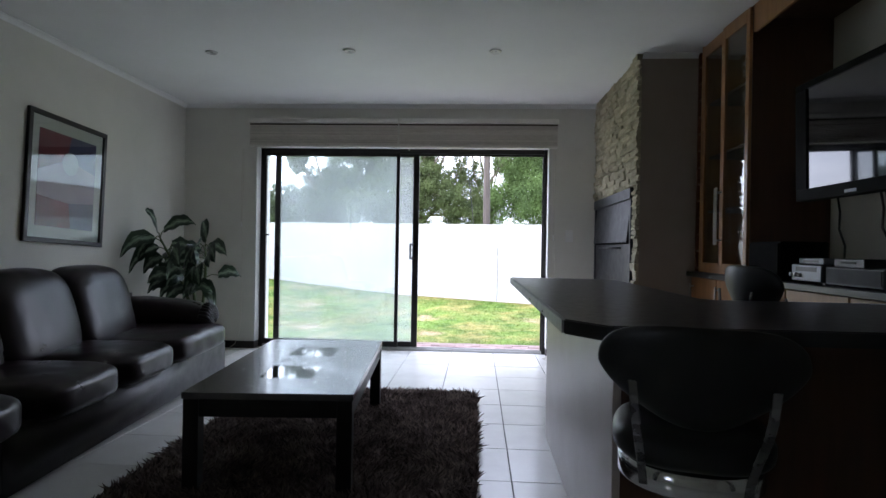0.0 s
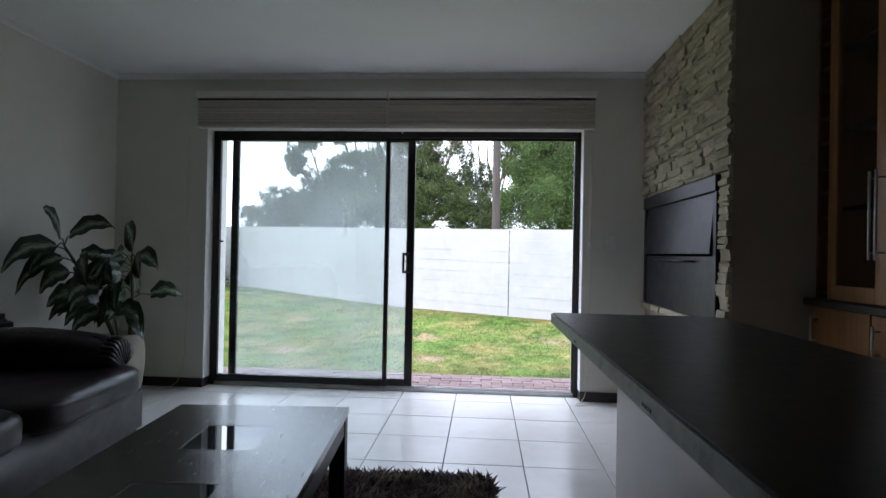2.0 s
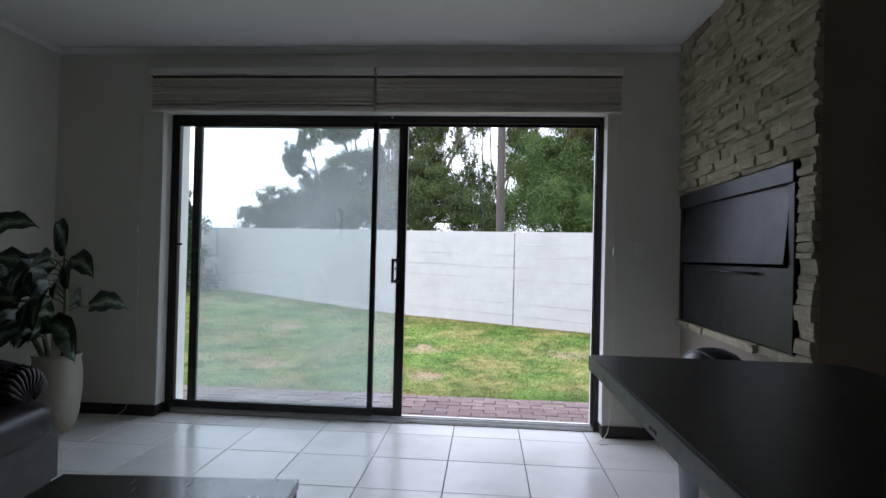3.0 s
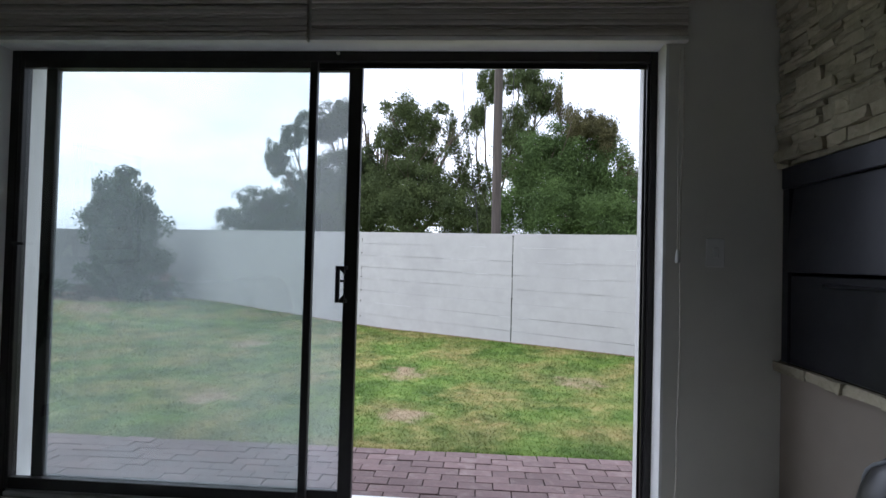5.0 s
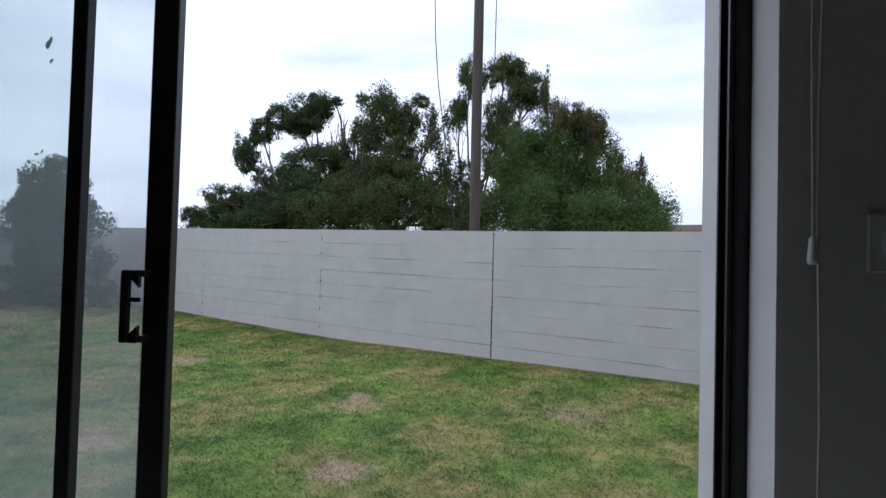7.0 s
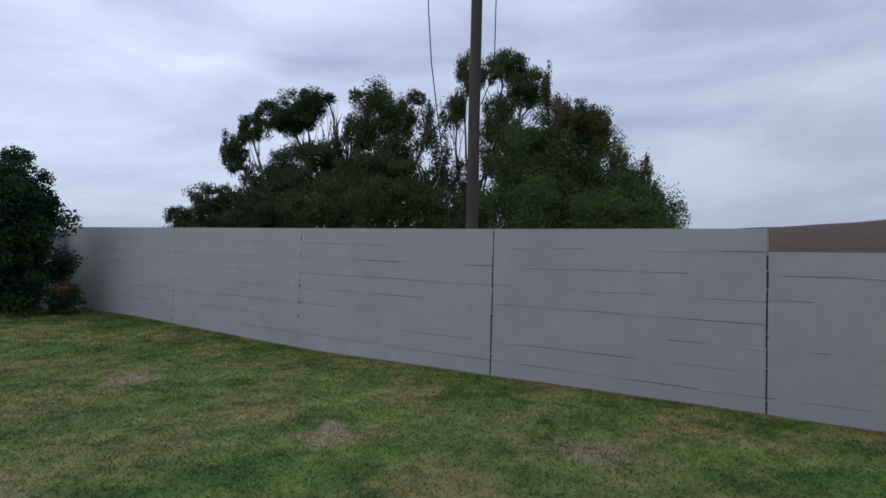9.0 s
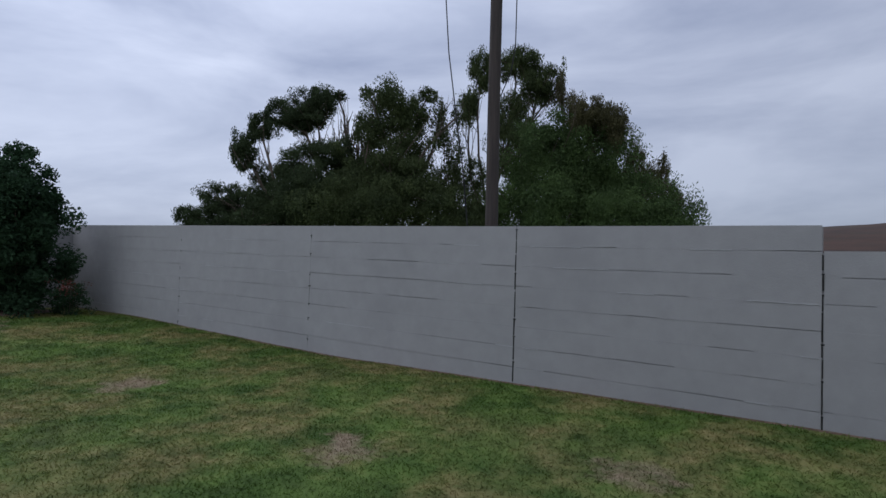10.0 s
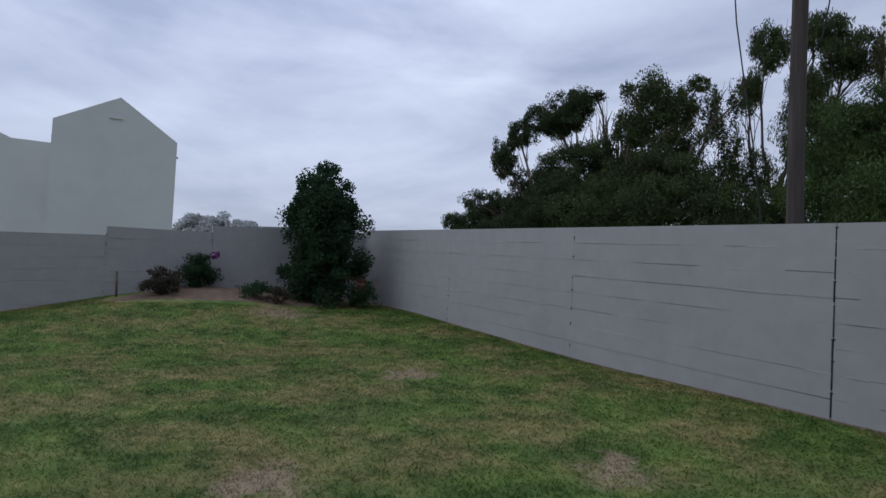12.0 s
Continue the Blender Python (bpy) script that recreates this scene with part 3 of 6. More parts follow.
# ---- sliding door ----
def sliding_door():
    d = thing("door_1", pose(0, 6.13, 0), "dark bronze aluminium sliding glass door, pushed open", "sliding door", "", "structure")
    fy0, fy1 = -0.032, 0.050
    bm = boxed(DX0, DX0 + 0.05, fy0, fy1, 0.0, DZ, 0.004)
    part("jamb", bm, BRONZE, d)
    bm = boxed(DX1 - 0.042, DX1, fy0, fy1, 0.0, DZ, 0.004)
    box(bm, DX1 - 0.055, DX1 - 0.042, -0.02, -0.012, 0.03, DZ - 0.06)
    box(bm, DX1 - 0.055, DX1 - 0.042, 0.028, 0.036, 0.03, DZ - 0.06)
    part("jamb", bm, BRONZE, d)
    bm = boxed(DX0 + 0.05, DX1 - 0.045, fy0, fy1, DZ - 0.06, DZ, 0.004)
    box(bm, DX0 + 0.05, DX1 - 0.045, -0.004, 0.004, DZ - 0.08, DZ - 0.06)
    part("head_rail", bm, BRONZE, d)
    bm = boxed(DX0 + 0.05, DX1 - 0.045, fy0, fy1, 0.0, 0.022, 0.003)
    box(bm, DX0 + 0.05, DX1 - 0.045, -0.015, -0.009, 0.022, 0.034)
    box(bm, DX0 + 0.05, DX1 - 0.045, 0.026, 0.032, 0.022, 0.034)
    part("track", bm, SILL_METAL, d, "pale worn aluminium bottom track")

    def leaf(x0, x1, y, left, right, name):
        z0, z1 = 0.034, DZ - 0.045
        bm = boxed(x0, x0 + left, y - 0.017, y + 0.017, z0, z1, 0.003)
        panel = part(name, bm, BRONZE, d)
        part("stile", boxed(x1 - right, x1, y - 0.017, y + 0.017, z0, z1, 0.003), BRONZE, panel)
        part("rail", boxed(x0 + left, x1 - right, y - 0.016, y + 0.016, z0, z0 + 0.055, 0.003), BRONZE, panel)
        part("rail", boxed(x0 + left, x1 - right, y - 0.016, y + 0.016, z1 - 0.045, z1, 0.003), BRONZE, panel)
        return panel, (x0 + left, x1 - right, z0 + 0.055, z1 - 0.045)

    fixed, (a, b, c, e) = leaf(DX0 + 0.05, 0.034, -0.012, 0.02, 0.036, "fixed_panel")
    pane = part("pane", boxed(a, b, -0.014, -0.010, c, e), PANE, fixed, "clear glass pane")
    pane.visible_shadow = False
    slide, (a, b, c, e) = leaf(-1.311, 0.238, 0.021, 0.058, 0.063, "sliding_panel")
    pane = part("pane", boxed(a, b, 0.020, 0.022, c, e), HAZY_PANE, slide, "glass pane misted by condensation")
    pane.visible_shadow = False
    # bird specks on the misted pane
    rr = random.Random(3)
    for sx, sz, sw, sh in ((-0.093, 1.677, 0.007, 0.017), (-0.085, 1.632, 0.004, 0.007), (-0.113, 1.402, 0.006, 0.003), (-0.100, 1.408, 0.0025, 0.006)):
        bm = bmesh.new()
        ring = [(sx + sw * rr.uniform(0.6, 1.1) * math.cos(a * math.pi / 5) + 0.35 * sh * math.sin(a * math.pi / 5), sz + sh * rr.uniform(0.6, 1.1) * math.sin(a * math.pi / 5)) for a in range(10)]
        front, back = [bm.verts.new((x, 0.0182, z)) for x, z in ring], [bm.verts.new((x, 0.0198, z)) for x, z in ring]
        bm.faces.new(front)
        bm.faces.new(back[::-1])
        for k in range(10):
            bm.faces.new((front[k], back[k], back[(k + 1) % 10], front[(k + 1) % 10]))
        bmesh.ops.recalc_face_normals(bm, faces=bm.faces[:])
        part("speck", bm, DIRT, slide, "small grey dirt speck")
    # angular D handle on the sliding stile: a flat loop with a rounded opening and a small latch
    hx, hy, hz, hh = 0.149, -0.046, 1.043, 0.084
    bm = bmesh.new()
    box(bm, hx, hx + 0.019, hy, hy + 0.018, hz - hh, hz + hh, 0.003)
    for sz in (-1, 1):
        zz = hz + sz * (hh - 0.008)
        box(bm, hx + 0.019, hx + 0.042, hy + 0.002, hy + 0.016, zz - 0.008, zz + 0.008, 0.002)
        box(bm, hx + 0.034, hx + 0.048, hy + 0.012, 0.004, zz - 0.008, zz + 0.008, 0.002)
        wedge = [bm.verts.new((hx + dx, hy + dy, hz + sz * (hh - dz))) for dy in (0.003, 0.015) for dx, dz in ((0.019, 0.015), (0.042, 0.015), (0.042, 0.040))]
        for q in ((0, 1, 2), (5, 4, 3), (0, 3, 4, 1), (1, 4, 5, 2), (2, 5, 3, 0)):
            bm.faces.new([wedge[k] for k in q])
    bmesh.ops.recalc_face_normals(bm, faces=bm.faces[:])
    handle = part("handle", bm, BLACK_PLASTIC, d, "black D-shaped pull handle")
    part("latch", boxed(hx + 0.022, hx + 0.044, hy + 0.004, hy + 0.014, hz + 0.010, hz + 0.021, 0.002), BLACK_PLASTIC, handle, "small black latch lever")
    part("keeper", boxed(DX0 + 0.05, DX0 + 0.11, -0.042, -0.03, 1.185, 1.20, 0.002), BLACK_PLASTIC, d)
    bm = bmesh.new()
    tube(bm, [(0.13, -0.045, DZ - 0.022), (0.13, -0.031, DZ - 0.022)], 0.008, 10)
    part("stop", bm, STEEL, d, "small steel screw stop")
    return d


sliding_door()
bm = boxed(DX0, DX1, 6.207, 6.38, -0.235, -0.022, 0.006)
structure("door_sill", bm, REVEAL_PAINT, "pale worn concrete door sill", "sill")


# unseen window, added to let daylight in on the bar side
win = thing("window_1", pose(X0 - 0.12, 0, 0), "plain bronze aluminium window, unseen, added in the side wall for light", "window", "", "structure")
part("window_frame", boxed(-0.03, 0.03, WY0, WY0 + 0.05, WZ0, WZ1, 0.003), BRONZE, win)
part("window_frame", boxed(-0.03, 0.03, WY1 - 0.05, WY1, WZ0, WZ1, 0.003), BRONZE, win)
part("window_frame", boxed(-0.03, 0.03, WY0 + 0.05, WY1 - 0.05, WZ0, WZ0 + 0.05, 0.003), BRONZE, win)
part("window_frame", boxed(-0.03, 0.03, WY0 + 0.05, WY1 - 0.05, WZ1 - 0.05, WZ1, 0.003), BRONZE, win)
pane = part("pane", boxed(-0.003, 0.003, WY0 + 0.05, WY1 - 0.05, WZ0 + 0.05, WZ1 - 0.05), PANE, win, "clear glass pane")
pane.visible_shadow = False


# ---- blinds ----
def blind(x0, x1, name_label):
    b = thing("roman_blind", pose(0, Y1, 0), name_label, "blind", "blinds over the sliding door")
    part("headrail", boxed(x0, x1, -0.075, -0.002, 2.350, 2.394, 0.004), PELMET, b)
    # dark strip in place of the shadow between headrail and slats
    part("cord_rail", boxed(x0 + 0.004, x1 - 0.004, -0.034, -0.012, 2.334, 2.3485, 0.001), BARK, b, "dark strip standing in for the shadow gap under the headrail")
    rng = random.Random(int(x0 * 10) + 50)
    slat = boxed(x0 + 0.006, x1 - 0.006, -0.006, 0.006, -0.0055, 0.0055, 0.0015)
    me = mesh_of("slat", slat, BLIND_WOOD)
    n = 17
    for i in range(n):
        ob = new("slat", me)
        ob.parent = b
        ob.matrix_basis = pose(0, -0.022 - rng.random() * 0.016 - (0.006 if i % 4 == 0 else 0), 2.325 - i * 0.0121, rng.uniform(-12, 12), 0, 0)
    part("bottom_rail", boxed(x0 + 0.003, x1 - 0.003, -0.05, -0.012, 2.104, 2.124, 0.003), PELMET, b)
    return b


blind(-1.53, 0.030, "raised slatted roman blind of pale wood over the door")
blind(0.038, 1.655, "raised slatted roman blind with pale wooden slats over the door")


def blind_cord(x, knob_z, coil):
    c = thing("blind_cord", pose(x, Y1 - 0.028, 0), "thin pale blind cord hanging to the floor", "cord", "blind cords")
    bm = bmesh.new()
    pts = [(0.0, -0.012, 2.08)] + [(0.004 * math.sin(i * 1.3), -0.012, 2.08 - i * 0.2) for i in range(1, 10)]
    s = coil
    pts += [(-0.02 * s, -0.02, 0.16), (-0.06 * s, -0.03, 0.05), (-0.12 * s, -0.05, 0.008), (-0.20 * s, -0.09, 0.006), (-0.19 * s, -0.14, 0.006), (-0.10 * s, -0.13, 0.006), (-0.02 * s, -0.09, 0.006)]
    tube(bm, pts, 0.0028, 6)
    part("cord", bm, CORD, c, "", True)
    bm = bmesh.new()
    tube(bm, [(-0.014, -0.010, 2.07), (-0.016, -0.010, 1.6), (-0.012, -0.012, knob_z + 0.03)], 0.0022, 6)
    part("cord", bm, CORD, c, "", True)
    bm = bmesh.new()
    lathe(bm, [(0.003, knob_z + 0.04), (0.007, knob_z + 0.03), (0.010, knob_z - 0.01), (0.008, knob_z - 0.018)], 12, -0.012, -0.012)
    part("knob", bm, WHITE_PLASTIC, c, "small white cord knob", True)
    return c


blind_cord(-1.585, 1.28, 0.9)
blind_cord(1.632, 1.195, 0.55)

# ---- downlights ----
light0 = thing("downlight", pose(-1.19, 4.40, CEIL), "small recessed chrome ceiling downlight, switched off", "downlight", "downlights in the ceiling")
bm = bmesh.new()
lathe(bm, [(0.030, -0.001), (0.045, -0.001), (0.046, -0.004), (0.040, -0.010), (0.033, -0.011), (0.030, -0.004)], 28)
part("ring", bm, STEEL, light0, "", True)
bm = bmesh.new()
lathe(bm, [(0.012, -0.004), (0.029, -0.003), (0.029, -0.0025), (0.012, -0.0025)], 20)
part("lens", bm, BLACK_PLASTIC, light0, "dark lamp face", True)
copy_thing(light0, pose(-0.12, 4.38, CEIL))
copy_thing(light0, pose(0.97, 4.40, CEIL))

# ---- light switch ----
sw = thing("light_switch", pose(1.785, Y1, 1.225), "white plastic light switch plate on the wall", "light switch")
part("plate", boxed(-0.038, 0.038, -0.009, -0.001, -0.06, 0.06, 0.003), WHITE_PLASTIC, sw)
part("rocker", boxed(-0.012, 0.012, -0.014, -0.009, -0.022, 0.022, 0.002), WHITE_PLASTIC, sw)


# ---- framed picture ----
def picture():
    p = thing("framed_picture", pose(X0, 4.272, 1.528, -3.0), "framed abstract print in mauve and red behind glass", "picture")
    hy, hz, w = 0.405, 0.466, 0.035
    part("frame", boxed(0.001, 0.028, -hy, hy, hz - w, hz, 0.003), PICTURE_FRAME, p)
    part("frame", boxed(0.001, 0.028, -hy, hy, -hz, -hz + w, 0.003), PICTURE_FRAME, p)
    part("frame", boxed(0.001, 0.028, -hy, -hy + w, -hz + w, hz - w, 0.003), PICTURE_FRAME, p)
    part("frame", boxed(0.001, 0.028, hy - w, hy, -hz + w, hz - w, 0.003), PICTURE_FRAME, p)
    part("mount", boxed(0.001, 0.010, -hy + w, hy - w, -hz + w, hz - w), MOUNT, p, "cream card mount")
    pink = material("print_mauve", (0.36, 0.25, 0.30), (0.42, 0.32, 0.36), 5, 0.8)
    red = material("print_red", (0.24, 0.045, 0.06), (0.17, 0.04, 0.06), 6, 0.8)
    blue = material("print_blue", (0.075, 0.07, 0.14), (0.11, 0.10, 0.18), 6, 0.8)
    pale = material("print_pale", (0.52, 0.47, 0.48), (0.46, 0.41, 0.43), 6, 0.8)
    py, pz = hy - w - 0.075, hz - w - 0.085
    art = part("print", boxed(0.010, 0.0115, -py, py, -pz, pz), pink, p, "mauve and red abstract print")

    def flat(name, pts, mat, x):
        bm = bmesh.new()
        bm.faces.new([bm.verts.new((x, a, b)) for a, b in pts])
        part(name, bm, mat, art)

    flat("shape", [(-py, 0.05), (-0.02, 0.16), (0.02, pz), (-py, pz)], red, 0.0119)
    flat("shape", [(-0.02, 0.17), (py, 0.10), (py, pz), (0.02, pz)], blue, 0.0120)
    flat("shape", [(-py, -pz), (0.05, -pz), (0.02, -0.16), (-py, -0.13)], red, 0.0121)
    flat("shape", [(0.05, -pz), (py, -pz), (py, -0.13), (0.02, -0.16)], blue, 0.0122)
    flat("disc", [(0.02 + 0.085 * math.cos(a * math.pi / 14), 0.14 + 0.085 * math.sin(a * math.pi / 14)) for a in range(28)], pale, 0.0124)
    g = part("glass", boxed(0.018, 0.021, -hy + w, hy - w, -hz + w, hz - w), PANE, p, "clear picture glass")
    g.visible_shadow = False


picture()


# ---- leather sofa ----
def sofa_unit(name, m, label, seats, width, arm, category):
    """Seats along local y, back at -x, front at +x; an arm at the +y end if arm."""
    s = thing(name, m, label, category, "leather suite")
    slip = 0.165 if arm else 0.0
    length = seats * width + (0.36 if arm else 0) + slip
    part("base", boxed(-0.92, -0.04, 0.01, length - 0.01, 0.02, 0.30, 0.03, 3), LEATHER_BASE, s, "", True)
    for i in range(4):
        fx, fy = (-0.85, -0.13)[i % 2], (0.10, length - 0.10)[i // 2]
        part("foot", boxed(fx - 0.03, fx + 0.03, fy - 0.03, fy + 0.03, 0, 0.032, 0.004), BLACK_PLASTIC, s)
    for i in range(seats):
        y = (i + 0.5) * width
        wide = width + (0.33 if arm and i == seats - 1 else 0.0)
        yc = y + (wide - width) / 2 + slip
        bm = cushion(bmesh.new(), (-0.375, yc, 0.352), (0.80, wide * 1.0, 0.19), 4.6, 26, 0.0045, 0.13, i * 3.1)
        seat_ = part("seat_cushion", bm, LEATHER, s, "", True)
        pts = [(0.012 - 0.385 * (abs(u) ** 7), yc + u * wide * 0.485, 0.382 + 0.02 * (1 - u * u) + 0.003 * math.sin(u * 23 + i)) for u in [k / 12 - 1 for k in range(25)]]
        part("seam", tube(bmesh.new(), pts, 0.0055, 6), LEATHER, seat_, "raised leather seam", True)
        def lean(q):
            return Vector((q.x - 0.26 * q.z - 0.05 * q.y * q.y, q.y * (1 - 0.10 * max(0.0, q.z)), q.z - 0.28 * max(0.0, abs(q.y) - 0.12) ** 2))

        bm = cushion(bmesh.new(), (-0.66, y, 0.645), (0.28, width * 1.03, 0.53), 4.2, 22, 0.004, 0.05, i * 5.3 + 1, lean)
        part("back_cushion", bm, LEATHER, s, "", True)
    part("backrest", boxed(-0.95, -0.80, 0.02, length - 0.02, 0.1, 0.72, 0.05, 3), LEATHER, s, "", True)
    if arm:
        y = seats * width + 0.19 + slip * 0.9
        a = part("arm", cushion(bmesh.new(), (-0.50, y, 0.515), (0.82, 0.34, 0.25), 3.2, 18, 0.007, 0, 9, lambda q: Vector((q.x, q.y, q.z - 0.07 * q.x))), LEATHER, s, "", True)
        part("arm_side", boxed(-0.90, -0.10, y - 0.13, y + 0.16, 0.08, 0.46, 0.05, 3), LEATHER, s, "", True)
        for k in range(11):
            a_ = math.pi * (0.08 + 0.84 * k / 10)
            rim = Vector((-0.150, y + 0.150 * math.cos(a_), 0.485 + 0.115 * math.sin(a_)))
            bow = Vector((-0.088, y + 0.105 * math.cos(a_), 0.470 + 0.085 * math.sin(a_)))
            mid_ = Vector((-0.080, y + 0.030 * math.cos(a_), 0.440 + 0.030 * math.sin(a_)))
            part("gather", tube(bmesh.new(), [rim, rim.lerp(bow, 0.6) + Vector((0.012, 0, 0.006)), bow, mid_], [0.013, 0.017, 0.014, 0.006], 8), LEATHER, a, "", True)
    return s


sofa_unit("leather_sofa", pose(-0.985, 2.385, 0, 0, 0, 5.0), "dark brown leather three-seat sofa against the wall", 3, 0.655, True, "sofa")
sofa_unit("leather_armchair", pose(-0.985, 1.775, 0, 0, 0, 3.0), "dark brown leather seat of the same suite beside the sofa", 1, 0.76, False, "armchair")


# ---- coffee table ----
def coffee_table():
    t = thing("coffee_table", pose(-0.068, 3.23, 0, 0, 0, 4.5), "black-stained wooden coffee table with two dark glass insets", "coffee table")
    hx, hy, top = 0.362, 0.69, 0.456
    cells = [(-hx, hx, -hy, -0.405), (-hx, hx, -0.135, 0.145), (-hx, hx, 0.405, hy), (-hx, -0.125, -0.405, -0.135), (0.125, hx, -0.405, -0.135), (-hx, -0.125, 0.145, 0.405), (0.125, hx, 0.145, 0.405)]
    for i, (a, b, c, d) in enumerate(cells):
        part("tabletop" if i == 0 else "top_board", boxed(a, b, c, d, top - 0.028, top), BLACK_WOOD, t)
    for c, d in ((-0.405, -0.135), (0.145, 0.405)):
        part("glass_inset", boxed(-0.125, 0.125, c, d, top - 0.012, top - 0.0008), TABLE_GLASS, t, "dark glass inset")
        part("inset_bed", boxed(-0.125, 0.125, c, d, top - 0.028, top - 0.013), BLACK_WOOD, t)
    for sx in (-1, 1):
        part("apron", boxed(min(sx * (hx - 0.03), sx * (hx - 0.008)), max(sx * (hx - 0.03), sx * (hx - 0.008)), -hy + 0.07, hy - 0.07, top - 0.105, top - 0.029, 0.002), SHADED_WOOD, t)
        part("apron", boxed(-hx + 0.07, hx - 0.07, min(sx * (hy - 0.03), sx * (hy - 0.008)), max(sx * (hy - 0.03), sx * (hy - 0.008)), top - 0.105, top - 0.029, 0.002), SHADED_WOOD, t)
        for sy in (-1, 1):
            x, y = sx * (hx - 0.037), sy * (hy - 0.037)
            part("leg", boxed(x - 0.033, x + 0.033, y - 0.033, y + 0.033, 0.0, top - 0.029, 0.003), SHADED_WOOD, t)


coffee_table()

# ---- shaggy rug ----
rug = thing("shaggy_rug", pose(0.098, 3.19, 0), "dark brown shaggy rug under the coffee table", "rug")
RX, RY = 0.80, 1.16
part("backing", boxed(-RX + 0.02, RX - 0.02, -RY + 0.02, RY - 0.02, 0.001, 0.014, 0.003), RUG_BACK, rug)
rng = np.random.default_rng(5)
N = 46000
root = np.stack([rng.uniform(-RX + 0.02, RX - 0.02, N), rng.uniform(-RY + 0.02, RY - 0.02, N), np.full(N, 0.012)], 1)
flow = np.stack([np.sin(root[:, 0] * 9 + root[:, 1] * 5) + np.sin(root[:, 1] * 14 + 1), np.cos(root[:, 1] * 8 - root[:, 0] * 6)], 1) * 0.5
lean_ = rng.normal(size=(N, 2)) * 0.8 + flow
h = rng.uniform(0.018, 0.055, N)
tip = root + np.stack([lean_[:, 0] * 0.032, lean_[:, 1] * 0.032, h], 1)
ang = rng.uniform(0, math.pi, N)
side = np.stack([np.cos(ang), np.sin(ang), np.zeros(N)], 1) * 0.0062
mid = (root + tip) / 2 + np.stack([-lean_[:, 0] * 0.003, -lean_[:, 1] * 0.003, np.full(N, 0.004)], 1)
v = np.stack([root - side, root + side, mid + side, tip, mid - side], 1).reshape(-1, 3)
f = np.arange(N * 5).reshape(-1, 5)
pile = mesh_part("pile", arrays("pile", v, f, RUG_PILE), rug)
tagged(pile, "", "", "", "stuff")


# ---- bar counter ----
def bar():
    b = thing("bar_counter", pose(0, 0, 0), "L-shaped bar with a black top and pale panelled side", "bar counter")
    z0, z1 = 0.872, 0.91
    bm = bmesh.new()
    outline = [(1.085, 1.650), (1.168, 1.540), (X1 - 0.02, 1.540), (X1 - 0.02, 2.34), (1.75, 2.34), (1.70, 2.39), (1.70, 3.69), (1.66, 3.726), (1.073, 3.726)]
    lo, hi = [bm.verts.new((x, y, z0)) for x, y in outline], [bm.verts.new((x, y, z1)) for x, y in outline]
    bm.faces.new(hi)
    bm.faces.new(lo[::-1])
    for i in range(len(outline)):
        j = (i + 1) % len(outline)
        bm.faces.new((lo[i], lo[j], hi[j], hi[i]))
    bmesh.ops.bevel(bm, geom=[e for e in bm.edges if abs(e.verts[0].co.z - e.verts[1].co.z) < 1e-4], offset=0.003, segments=2, affect="EDGES")
    part("countertop", bm, COUNTER, b)
    skew = -0.012 / 2.08
    def beside(bm):
        for v in bm.verts:
            v.co.x += skew * (v.co.y - 1.645)
        return bm
    part("edge_strip", beside(boxed(1.0805, 1.0843, 1.656, 3.721, z0 + 0.001, z1 - 0.003, 0.001)), COUNTER_EDGE, b, "worn grey edge strip with chips")
    part("side_panel", boxed(1.275, 1.30, 1.92, 3.52, 0.0, z0, 0.002), BAR_PANEL, b, "pale satin side panel")
    part("end_panel", boxed(1.30, 1.64, 3.495, 3.52, 0.0, z0, 0.002), BAR_PANEL, b)
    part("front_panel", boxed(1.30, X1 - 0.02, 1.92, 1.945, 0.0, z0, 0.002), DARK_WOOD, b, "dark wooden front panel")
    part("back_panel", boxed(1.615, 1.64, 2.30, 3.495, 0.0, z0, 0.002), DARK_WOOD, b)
    for y, n in ((2.45, 4), (2.05, 2), (3.15, 3)):
        for k in range(n):
            part("chip", beside(boxed(1.079, 1.0807, y + k * 0.014, y + k * 0.014 + 0.008, z0 + 0.010, z0 + 0.016)), BLACK_PLASTIC, b, "small dark chip")


bar()


